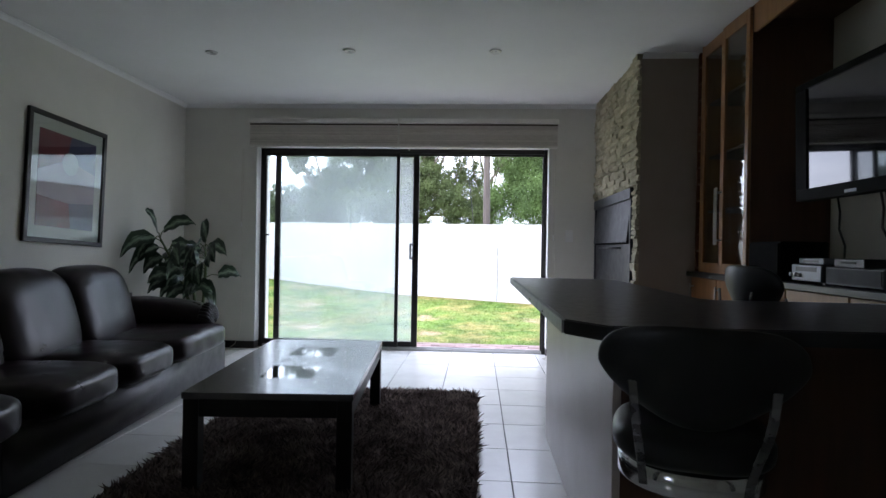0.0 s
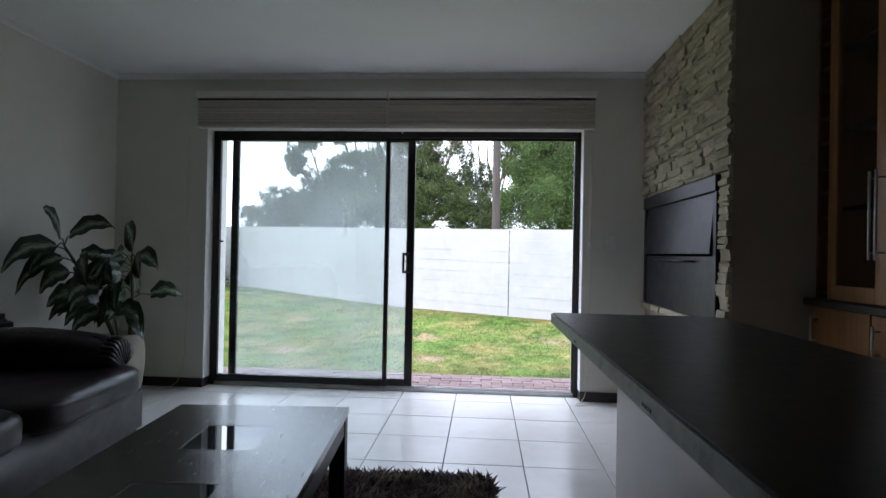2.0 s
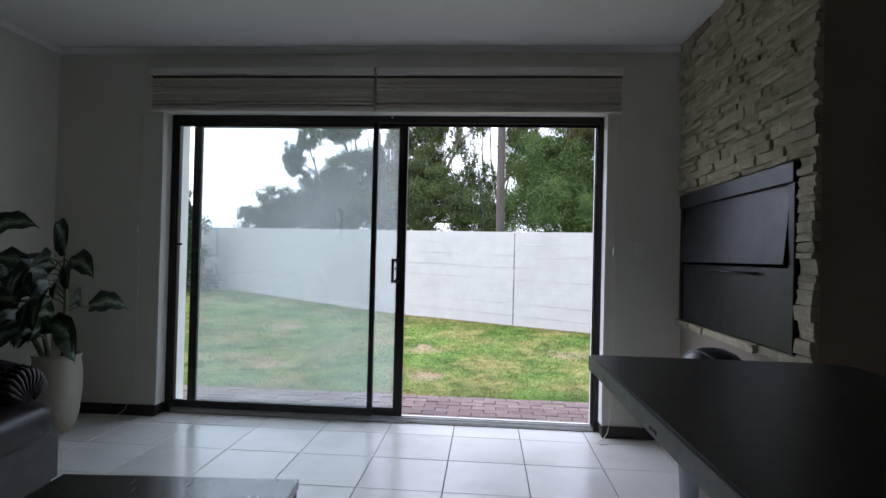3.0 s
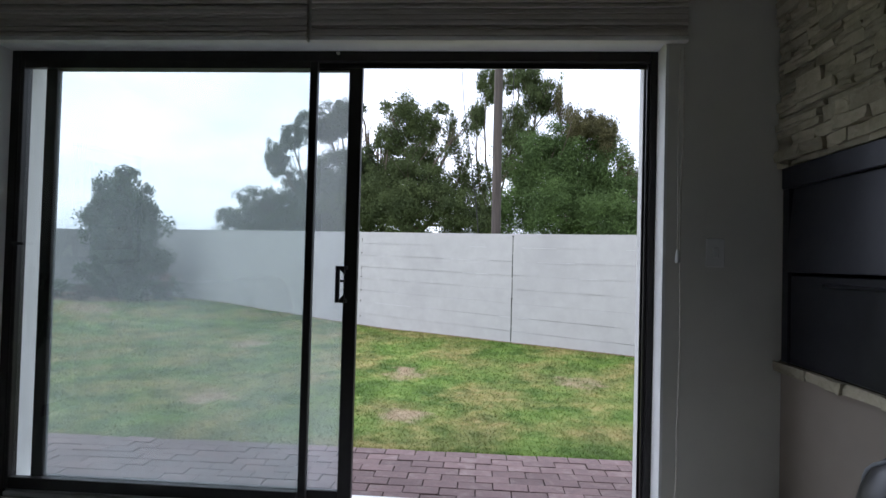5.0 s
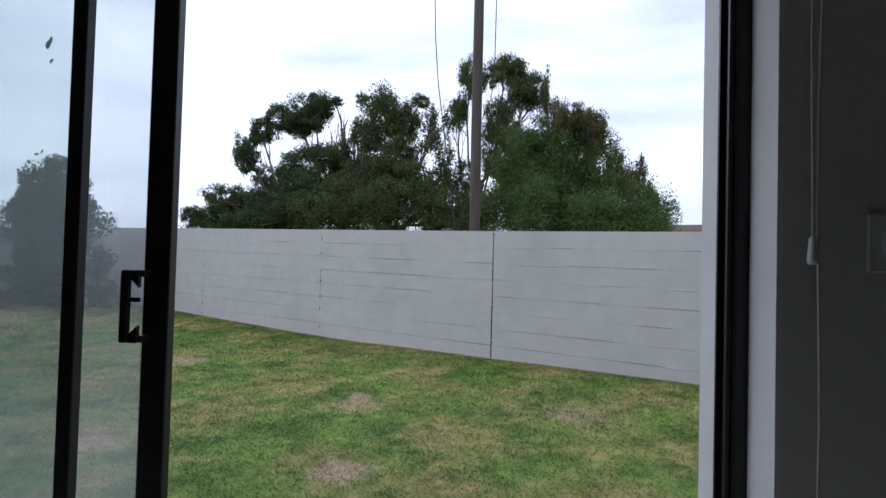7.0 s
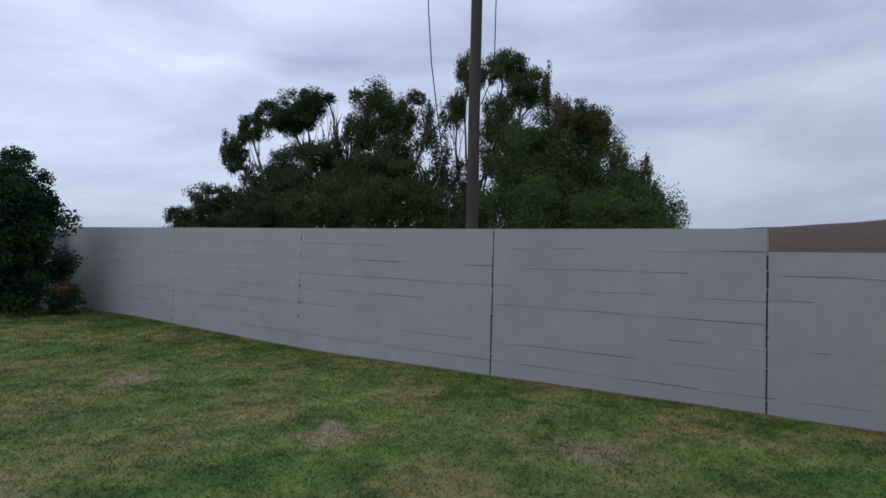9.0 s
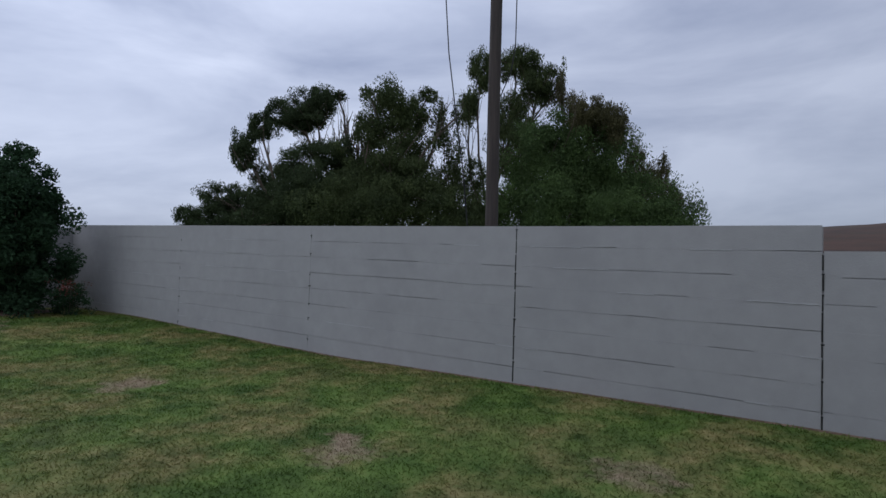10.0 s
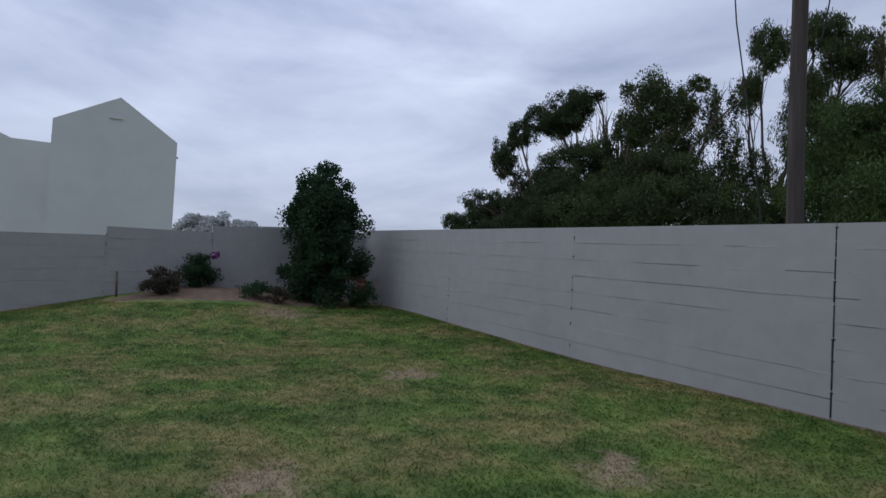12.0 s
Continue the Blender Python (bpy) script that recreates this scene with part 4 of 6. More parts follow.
def bar_stool(m, label, lift=0.0):
    s = thing("bar_stool", m, label, "bar stool", "bar stools")
    bm = bmesh.new()
    lathe(bm, [(0.001, 0.0), (0.20, 0.0), (0.205, 0.006), (0.19, 0.016), (0.06, 0.032), (0.03, 0.05), (0.001, 0.05)], 36)
    part("base_plate", bm, CHROME, s, "", True)
    bm = tube(bmesh.new(), [(0, 0, 0.03), (0, 0, 0.36)], 0.03, 20)
    tube(bm, [(0, 0, 0.36), (0, 0, 0.585 + lift)], 0.022, 20)
    part("column", bm, CHROME, s, "chrome gas-lift column", True)
    bm = tube(bmesh.new(), [(0.16 * math.sin(a * math.pi / 12), -0.02 - 0.20 * math.cos(a * math.pi / 12), 0.26) for a in range(-9, 10)], 0.011, 8)
    tube(bm, [(-0.028, 0, 0.26), (-0.113, 0.12, 0.26)], 0.009, 8)
    tube(bm, [(0.028, 0, 0.26), (0.113, 0.12, 0.26)], 0.009, 8)
    part("footrest", bm, CHROME, s, "", True)
    bm = lathe(bmesh.new(), [(0.09, 0.572 + lift), (0.150, 0.576 + lift), (0.155, 0.582 + lift), (0.155, 0.628 + lift), (0.148, 0.632 + lift)], 36)
    part("seat_ring", bm, CHROME, s, "chrome ring under the seat", True)
    part("seat", cushion(bmesh.new(), (0, 0, 0.672 + lift), (0.335, 0.34, 0.10), 3.0, 14, 0.002, 0.1), STOOL_LEATHER, s, "", True)

    def curve(q):
        return Vector((q.x * (1 - 0.45 * max(0.0, -(q.z - 0.02) / 0.1) ** 1.4), q.y + 1.35 * q.x * q.x - 0.12 * q.z, q.z))

    part("backrest", cushion(bmesh.new(), (0, -0.235, 0.845 + lift), (0.385, 0.045, 0.20), 3.2, 18, 0.002, 0, 2, curve), STOOL_LEATHER, s, "", True)
    for sx in (-1, 1):
        bm = bmesh.new()
        box(bm, -0.0085, 0.0085, -0.0035, 0.0035, 0.0, 0.30, 0.002)
        bmesh.ops.subdivide_edges(bm, edges=[e for e in bm.edges if abs(e.verts[0].co.z - e.verts[1].co.z) > 0.1], cuts=8)
        for v in bm.verts:
            k = v.co.z / 0.30
            v.co = Vector((sx * (0.098 + 0.024 * k) + v.co.x, -0.15 - 0.118 * smooth_step(k * 1.2) + v.co.y, 0.60 + lift + v.co.z * 0.80))
        part("back_support", bm, DULL_CHROME, s, "flat chrome back support")


bar_stool(pose(1.352, 1.52, 0, 0, 0, -16), "black leather bar stool with chrome back supports at the bar")
bar_stool(pose(2.205, 2.66, 0, 0, 0, -84), "black leather bar stool with a curved back behind the bar", 0.09)
bar_stool(pose(2.05, 1.46, 0, 0, 0, 12), "black leather bar stool pushed under the bar")


# ---- wall cabinets ----
def tall_cabinet():
    c = thing("tall_cabinet", pose(2.462, 3.632, 0.945), "tall orange-brown wooden cabinet, glass doors, one ajar, and wine rack", "cabinet")
    D, L, H = X1 - 2.462 - 0.003, 0.838, CEIL - 0.945 - 0.003
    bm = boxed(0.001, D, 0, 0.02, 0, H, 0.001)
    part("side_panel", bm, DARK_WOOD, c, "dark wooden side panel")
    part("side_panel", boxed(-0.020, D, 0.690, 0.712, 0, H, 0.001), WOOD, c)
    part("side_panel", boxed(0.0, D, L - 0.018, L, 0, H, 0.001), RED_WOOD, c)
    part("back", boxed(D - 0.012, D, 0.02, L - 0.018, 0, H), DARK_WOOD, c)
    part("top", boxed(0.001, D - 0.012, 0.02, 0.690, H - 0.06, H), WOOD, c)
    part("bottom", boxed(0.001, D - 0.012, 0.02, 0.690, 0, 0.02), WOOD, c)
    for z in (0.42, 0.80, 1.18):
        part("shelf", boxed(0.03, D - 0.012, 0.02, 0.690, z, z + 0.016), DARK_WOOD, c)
    for i in range(13):
        z = 0.02 + i * 0.122
        part("rack_divider", boxed(0.004, D - 0.012, 0.712, L - 0.018, z, z + 0.014, 0.001), RED_WOOD, c)
    for y0, y1, hy in ((0.004, 0.340, 0.316), (0.347, 0.688, 0.372)):
        w = 0.038
        swing = Matrix.Translation((0, y0, 0)) @ Matrix.Rotation(radians(2.4 if y0 < 0.1 else 0.0), 4, "Z") @ Matrix.Translation((0, -y0, 0))

        def swung(bm):
            bm.transform(swing)
            return bm

        d = part("door", swung(boxed(-0.02, 0.0, y0, y0 + w, 0.004, H - 0.01, 0.002)), WOOD, c)
        part("stile", swung(boxed(-0.02, 0.0, y1 - w, y1, 0.004, H - 0.01, 0.002)), WOOD, d)
        part("rail", swung(boxed(-0.02, 0.0, y0 + w, y1 - w, 0.004, 0.07, 0.001)), WOOD, d)
        part("rail", swung(boxed(-0.02, 0.0, y0 + w, y1 - w, H - 0.09, H - 0.01, 0.001)), WOOD, d)
        g = part("pane", swung(boxed(-0.012, -0.007, y0 + w, y1 - w, 0.07, H - 0.09)), PANE, d, "clear cabinet glass")
        g.visible_shadow = False
        bm = tube(bmesh.new(), [(-0.055, hy, 0.19), (-0.055, hy, 0.56)], 0.006, 10)
        tube(bm, [(-0.055, hy, 0.22), (-0.019, hy, 0.22)], 0.005, 8)
        tube(bm, [(-0.055, hy, 0.53), (-0.019, hy, 0.53)], 0.005, 8)
        part("handle", swung(bm), STEEL, d, "brushed steel bar handle", True)


tall_cabinet()

ledge = thing("sideboard_top", pose(2.40, 4.47, 0.91), "dark worktop along the wall units", "worktop")
part("slab", boxed(0, X1 - 2.40 - 0.003, -2.125, 0.0, 0, 0.034, 0.004), COUNTER, ledge)


def base_unit(y0, y1, handle_y):
    u = thing("base_cabinet", pose(2.44, y0, 0), "orange-brown wooden base cabinet under the worktop", "cabinet", "base cabinets along the wall")
    w = y1 - y0
    part("body", boxed(0.02, X1 - 2.44 - 0.003, 0.002, w - 0.002, 0.08, 0.909, 0.001), WOOD, u)
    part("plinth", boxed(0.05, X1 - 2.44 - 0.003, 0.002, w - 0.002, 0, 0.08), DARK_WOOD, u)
    d = part("door", boxed(0.0, 0.02, 0.004, w - 0.004, 0.09, 0.903, 0.002), WOOD, u)
    bm = tube(bmesh.new(), [(-0.03, handle_y, 0.72), (-0.03, handle_y, 0.86)], 0.006, 10)
    tube(bm, [(-0.03, handle_y, 0.74), (0.001, handle_y, 0.74)], 0.005, 8)
    tube(bm, [(-0.03, handle_y, 0.84), (0.001, handle_y, 0.84)], 0.005, 8)
    part("handle", bm, STEEL, d, "brushed steel bar handle", True)


for a, b, hy in ((4.04, 4.47, 0.38), (3.70, 4.035, 0.28), (3.20, 3.695, 0.06), (2.70, 3.195, 0.43), (2.36, 2.695, 0.06)):
    base_unit(a, b, hy)

val = thing("wall_pelmet", pose(2.462, 1.9, 2.385), "orange-brown wooden pelmet board under the ceiling", "pelmet")
part("board", boxed(0.0, 0.022, 0.0, 1.730, 0.0, CEIL - 2.385 - 0.003, 0.002), WOOD, val)
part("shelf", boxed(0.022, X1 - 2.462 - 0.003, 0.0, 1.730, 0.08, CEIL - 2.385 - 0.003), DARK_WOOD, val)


def television():
    t = thing("television", pose(2.51, 2.68, 1.652, 0, -1.3, 1.0), "large black flat television on a wall bracket, switched off", "television")
    hw, hh, side = 0.56, 0.298, 0.09
    part("body", boxed(0.012, 0.075, -hw, hw, -hh, hh, 0.008, 2), TV_BLACK, t)
    part("screen", boxed(0.008, 0.012, -hw + side, hw - side, -hh + 0.06, hh - 0.035), SCREEN, t, "glossy dark screen")
    bm = box(boxed(0.0, 0.0125, -hw, hw, hh - 0.035, hh, 0.003), 0.0, 0.0125, -hw, hw, -hh, -hh + 0.06, 0.003)
    box(bm, 0.0, 0.0125, -hw, -hw + side, -hh + 0.06, hh - 0.035)
    box(bm, 0.0, 0.0125, hw - side, hw, -hh + 0.06, hh - 0.035)
    part("bezel", bm, TV_BLACK, t)
    part("badge", boxed(-0.002, 0.001, 0.10, 0.18, -hh + 0.012, -hh + 0.026, 0.001), SILVER, t, "small silver badge")
    part("bracket", box(boxed(0.075, 0.095, -0.15, 0.15, -0.12, 0.12, 0.003), 0.095, 0.395, -0.03, 0.03, -0.03, 0.03, 0.003), BLACK_STEEL, t, "black steel wall arm")
    for y0, y1, d in ((0.30, 0.27, 0.04), (0.02, -0.02, 0.03), (-0.01, -0.03, 0.05)):
        bm = tube(bmesh.new(), [(0.045, y0, -hh + 0.01), (0.050, y0 - 0.01, -hh - 0.07), (0.065, y0 + 0.02, -hh - 0.15), (0.06, y1, -hh - 0.23), (0.03, y1 - d, -hh - 0.285)], 0.005, 8)
        part("cable", bm, CABLE, t, "hanging black cable", True)


television()

dec = thing("media_player", pose(2.47, 3.03, 0.944), "slim silver media player on the receiver", "media player")
part("case", boxed(0, 0.20, -0.10, 0.105, 0.093, 0.122, 0.004), SILVER, dec)
part("display", boxed(-0.002, 0.001, -0.06, 0.06, 0.101, 0.113), BLACK_PLASTIC, dec, "dark display strip")
dec2 = thing("receiver", pose(2.45, 3.03, 0.944), "silver and black hi-fi receiver on the worktop", "receiver")
part("case", boxed(0, 0.24, -0.128, 0.122, 0.008, 0.092, 0.004), BLACK_PLASTIC, dec2)
part("front", boxed(-0.006, 0.0, -0.124, 0.118, 0.012, 0.089, 0.002), SILVER, dec2, "silver control panel")
part("display", boxed(-0.008, -0.006, -0.09, 0.08, 0.058, 0.080), BLACK_PLASTIC, dec2, "dark display")
for k in range(3):
    bm = tube(bmesh.new(), [(-0.016, 0.045 + k * 0.035, 0.04), (-0.005, 0.045 + k * 0.035, 0.04)], 0.010, 14)
    part("knob", bm, STEEL, dec2, "", True)
for k in range(4):
    part("foot", boxed((0.02, 0.20)[k % 2], (0.04, 0.22)[k % 2], (-0.115, 0.09)[k // 2], (-0.095, 0.11)[k // 2], 0, 0.009), BLACK_PLASTIC, dec2)
spk = thing("speaker", pose(2.412, 3.36, 0.944), "black box loudspeaker lying on the worktop beside the receiver", "loudspeaker")
part("cabinet", boxed(0, 0.24, -0.165, 0.165, 0, 0.205, 0.006, 2), BLACK_CLOTH, spk)
part("grille", boxed(-0.008, 0.0, -0.155, 0.155, 0.012, 0.193, 0.002), BLACK_CLOTH, spk)
dec3 = thing("cable_box", pose(2.45, 2.70, 0.944), "low black box on the worktop", "decoder box")
part("case", boxed(0, 0.26, -0.19, 0.18, 0.006, 0.085, 0.004), BLACK_PLASTIC, dec3)
part("front", boxed(-0.003, 0, -0.18, 0.17, 0.015, 0.078, 0.001), RUBBER, dec3)
dec4 = thing("disc_player", pose(2.48, 2.77, 1.0295), "slim black disc player on the low black box", "disc player")
part("case", boxed(0, 0.20, -0.10, 0.10, 0, 0.038, 0.003), BLACK_PLASTIC, dec4)
part("tray", boxed(-0.003, 0, -0.05, 0.05, 0.016, 0.026, 0.001), RUBBER, dec4)


# ---- built-in barbecue ----
def braai():
    b = thing("built_in_barbecue", pose(CX, BY0, BZ0), "black steel built-in barbecue with flap doors, upper flap ajar", "barbecue")
    L, H = BY1 - BY0 - 0.004, BZ1 - BZ0 - 0.004
    bm = boxed(0.02, 0.49, 0.004, 0.02, 0.004, H)
    box(bm, 0.02, 0.49, L - 0.016, L, 0.004, H)
    box(bm, 0.47, 0.49, 0.02, L - 0.016, 0.004, H)
    box(bm, 0.02, 0.47, 0.02, L - 0.016, 0.004, 0.02)
    box(bm, 0.02, 0.47, 0.02, L - 0.016, H - 0.015, H)
    part("firebox", bm, BLACK_STEEL, b)
    f = part("frame", boxed(-0.035, 0.02, 0.004, 0.05, 0.004, H - 0.086, 0.003), BLACK_STEEL, b)
    part("frame", boxed(-0.035, 0.02, L - 0.046, L, 0.004, H - 0.086, 0.003), BLACK_STEEL, b)
    bm = boxed(-0.042, 0.02, 0.004, L, H - 0.085, H, 0.004)
    part("hood_bar", bm, BLACK_STEEL, f)
    part("lower_flap", boxed(-0.028, -0.012, 0.05, L - 0.05, 0.004, 0.352, 0.004), BLACK_STEEL, b)
    bm = boxed(-0.010, 0.006, 0.052, L - 0.052, 0.0, 0.335, 0.003)
    for v in bm.verts:
        v.co.x -= 0.012 + 0.03 * (1 - v.co.z / 0.335)
        v.co.z += 0.362
    part("upper_flap", bm, BLACK_STEEL, b, "tilted black steel flap")
    bm = tube(bmesh.new(), [(-0.05, 0.30, 0.32), (-0.05, L - 0.30, 0.32)], 0.006, 10)
    tube(bm, [(-0.05, 0.32, 0.32), (-0.027, 0.32, 0.32)], 0.006, 8)
    tube(bm, [(-0.05, L - 0.32, 0.32), (-0.027, L - 0.32, 0.32)], 0.006, 8)
    part("handle", bm, BLACK_STEEL, b, "", True)


braai()


# ---- pedal bin ----
def bin_():
    b = thing("swing_bin", pose(1.815, 4.84, 0), "grey plastic bin with a black domed swing lid", "bin")
    part("body", lathe(bmesh.new(), [(0.115, 0.0), (0.12, 0.004), (0.152, 0.60), (0.160, 0.605), (0.160, 0.632), (0.150, 0.634), (0.145, 0.60), (0.11, 0.012)], 40), GREY_PLASTIC, b, "", True)
    part("lid", lathe(bmesh.new(), [(0.158, 0.628), (0.163, 0.632), (0.160, 0.652), (0.151, 0.69), (0.130, 0.735), (0.095, 0.77), (0.05, 0.79), (0.002, 0.796)], 40), BLACK_PLASTIC, b, "", True)
    b.scale = (1, 1, 0.975)
    arc = []
    for i in range(17):
        a = math.pi * i / 16
        z = 0.645 + 0.135 * math.sin(a)
        r = 0.162 * math.sqrt(max(0.0, 1 - ((z - 0.63) / 0.168) ** 2)) + 0.002
        turn = radians(205) + radians(85) * math.cos(a)
        arc.append((r * math.cos(turn), r * math.sin(turn), z))
    part("lid_rim", tube(bmesh.new(), arc, 0.0065, 8), GREY_PLASTIC, b, "grey arched rim of the lid", True)


bin_()


# ---- potted plant ----
def plant():
    p = thing("potted_plant", pose(-1.86, 5.58, 0), "variegated broad-leaved house plant in a cream pot", "potted plant")
    part("pot", lathe(bmesh.new(), [(0.085, 0.0), (0.098, 0.005), (0.128, 0.12), (0.142, 0.26), (0.140, 0.38), (0.128, 0.455), (0.138, 0.485), (0.130, 0.487), (0.122, 0.45), (0.118, 0.42)], 36), POT, p, "cream glazed pot", True)
    part("soil", lathe(bmesh.new(), [(0.002, 0.40), (0.117, 0.40), (0.120, 0.43), (0.002, 0.44)], 24), SOIL, p, "", True)
    m = material("variegated_leaf", (0.011, 0.030, 0.015), (0.019, 0.044, 0.020), 12, 0.28, 0.4)
    n, l = m.node_tree.nodes, m.node_tree.links
    bs = n["Principled BSDF"]
    uv = n.new("ShaderNodeUVMap")
    sep = n.new("ShaderNodeSeparateXYZ")
    l.new(uv.outputs[0], sep.inputs[0])
    wave = n.new("ShaderNodeTexNoise")
    wave.inputs["Scale"].default_value, wave.inputs["Detail"].default_value = 7, 4
    l.new(uv.outputs[0], wave.inputs["Vector"])
    edge = n.new("ShaderNodeMath")
    edge.operation = "MULTIPLY_ADD"
    l.new(wave.outputs[0], edge.inputs[0])
    edge.inputs[1].default_value = 1.1
    l.new(sep.outputs["X"], edge.inputs[2])
    ramp = n.new("ShaderNodeValToRGB")
    ramp.color_ramp.elements[0].position, ramp.color_ramp.elements[0].color = 0.62, (1, 1, 1, 1)
    ramp.color_ramp.elements[1].position, ramp.color_ramp.elements[1].color = 0.95, (0, 0, 0, 1)
    l.new(edge.outputs[0], ramp.inputs[0])
    mix = n.new("ShaderNodeMix")
    mix.data_type = "RGBA"
    l.new(ramp.outputs[0], mix.inputs[0])
    l.new(bs.inputs["Base Color"].links[0].from_socket, mix.inputs[6])
    mix.inputs[7].default_value = (0.26, 0.34, 0.24, 1)
    l.new(mix.outputs[2], bs.inputs["Base Color"])
    rng = random.Random(11)

    def leaf(base, az, up, length, width, turn=0.0):
        """A broad leaf with a folded midrib and drooping tip; uv.x is the way from midrib to edge."""
        bm = bmesh.new()
        uvl = bm.loops.layers.uv.new("UVMap")
        d, s = Vector((math.cos(az), math.sin(az), 0)), Vector((-math.sin(az), math.cos(az), 0))
        s = s * math.cos(turn) + Vector((0, 0, math.sin(turn) * (1 if s.y > 0 else -1)))
        rows = []
        steps = 9
        for i in range(steps + 1):
            k = i / steps
            ang = up - 0.55 * k * k
            along = Vector(base) + (d * math.cos(up - 0.45 * k) + Vector((0, 0, 1)) * math.sin(ang)) * length * k
            w = width * math.sin(math.pi * min(1, 0.06 + k * 0.94)) ** 0.7 * (1 - 0.25 * k)
            row = []
            for j in range(-2, 3):
                q = j / 2
                row.append((bm.verts.new(along + s * w * q + Vector((0, -abs(q) * w * 0.25 * math.sin(turn), abs(q) * w * 0.3 * math.cos(turn) + 0.008 * math.sin(k * 17 + j)))), abs(q), k))
            rows.append(row)
        for a, b in zip(rows, rows[1:]):
            for j in range(4):
                quad = (a[j], a[j + 1], b[j + 1], b[j])
                try:
                    fc = bm.faces.new([q[0] for q in quad])
                except ValueError:
                    continue
                for lp, q in zip(fc.loops, quad):
                    lp[uvl].uv = (q[1], q[2])
        return bm

    def blade(cane, base, tip, width):
        """A leaf on its stalk: from the cane's point to base, then a blade to tip."""
        base, tip = Vector(base), Vector(tip)
        d = tip - base
        flat = max(0.02, math.hypot(d.x, d.y))
        up = math.atan2(d.z, flat)
        c = Vector(cane)
        part("petiole", tube(bmesh.new(), [c, c.lerp(base, 0.5) + Vector((0, 0, 0.02)), base], 0.0045, 6), STEM, p, "", True)
        part("leaf", leaf(base, math.atan2(d.y, d.x), up + 0.16, d.length * 1.04, width * 1.45, rng.uniform(0.75, 1.25)), m, p, "", True)

    # three canes: a tall one leaning out to the room, a straight one and a short one
    canes = [[(-0.03, -0.04, 0.42), (-0.06, -0.20, 0.72), (-0.10, -0.36, 0.98), (-0.13, -0.46, 1.13)],
             [(0.04, 0.0, 0.42), (0.09, -0.05, 0.68), (0.12, -0.10, 0.92), (0.12, -0.12, 1.06)],
             [(0.0, -0.05, 0.42), (0.03, -0.14, 0.60), (0.05, -0.20, 0.76), (0.05, -0.22, 0.84)]]
    for pts in canes:
        part("cane", tube(bmesh.new(), pts, [0.016, 0.014, 0.011, 0.007], 8), STEM, p, "", True)
    top = canes[0][3]
    blade(top, (-0.15, -0.50, 1.13), (-0.31, -0.78, 1.08), 0.062)
    blade(top, (-0.14, -0.48, 1.18), (-0.17, -0.50, 1.40), 0.055)
    blade(top, (-0.10, -0.45, 1.20), (0.10, -0.36, 1.35), 0.050)
    blade(canes[0][2], (-0.14, -0.46, 1.05), (-0.29, -0.72, 0.93), 0.055)
    blade(canes[0][2], (-0.04, -0.42, 1.08), (0.14, -0.34, 1.06), 0.050)
    blade(canes[1][3], (0.14, -0.14, 1.12), (0.14, -0.17, 1.31), 0.062)
    blade(canes[1][3], (0.16, -0.14, 1.06), (0.37, -0.20, 1.06), 0.060)
    blade(canes[1][3], (0.10, -0.16, 1.04), (-0.02, -0.38, 1.02), 0.060)
    for n_, (pts, lo, count) in enumerate(((canes[0], 0.25, 7), (canes[1], 0.2, 15), (canes[2], 0.3, 13))):
        for i in range(count):
            k = lo + (0.92 - lo) * i / count
            seg_ = min(2, int(k * 3))
            c = Vector(pts[seg_]).lerp(Vector(pts[seg_ + 1]), k * 3 - seg_)
            for _ in range(12):
                a = rng.uniform(-2.9, 0.5) if rng.random() < 0.8 else rng.uniform(-3.1, 3.1)
                pet, ln = rng.uniform(0.09, 0.16), rng.uniform(0.19, 0.27)
                reach = c + Vector((math.cos(a), math.sin(a), 0)) * (pet + ln)
                if -0.30 < reach.x < 0.36 and reach.y < 0.30:
                    break
            rise = rng.uniform(0.02, 0.09)
            base = c + Vector((math.cos(a) * pet, math.sin(a) * pet, rise))
            blade(c, base, base + Vector((math.cos(a) * ln, math.sin(a) * ln, rng.uniform(-0.16, 0.07))), rng.uniform(0.050, 0.066))


plant()


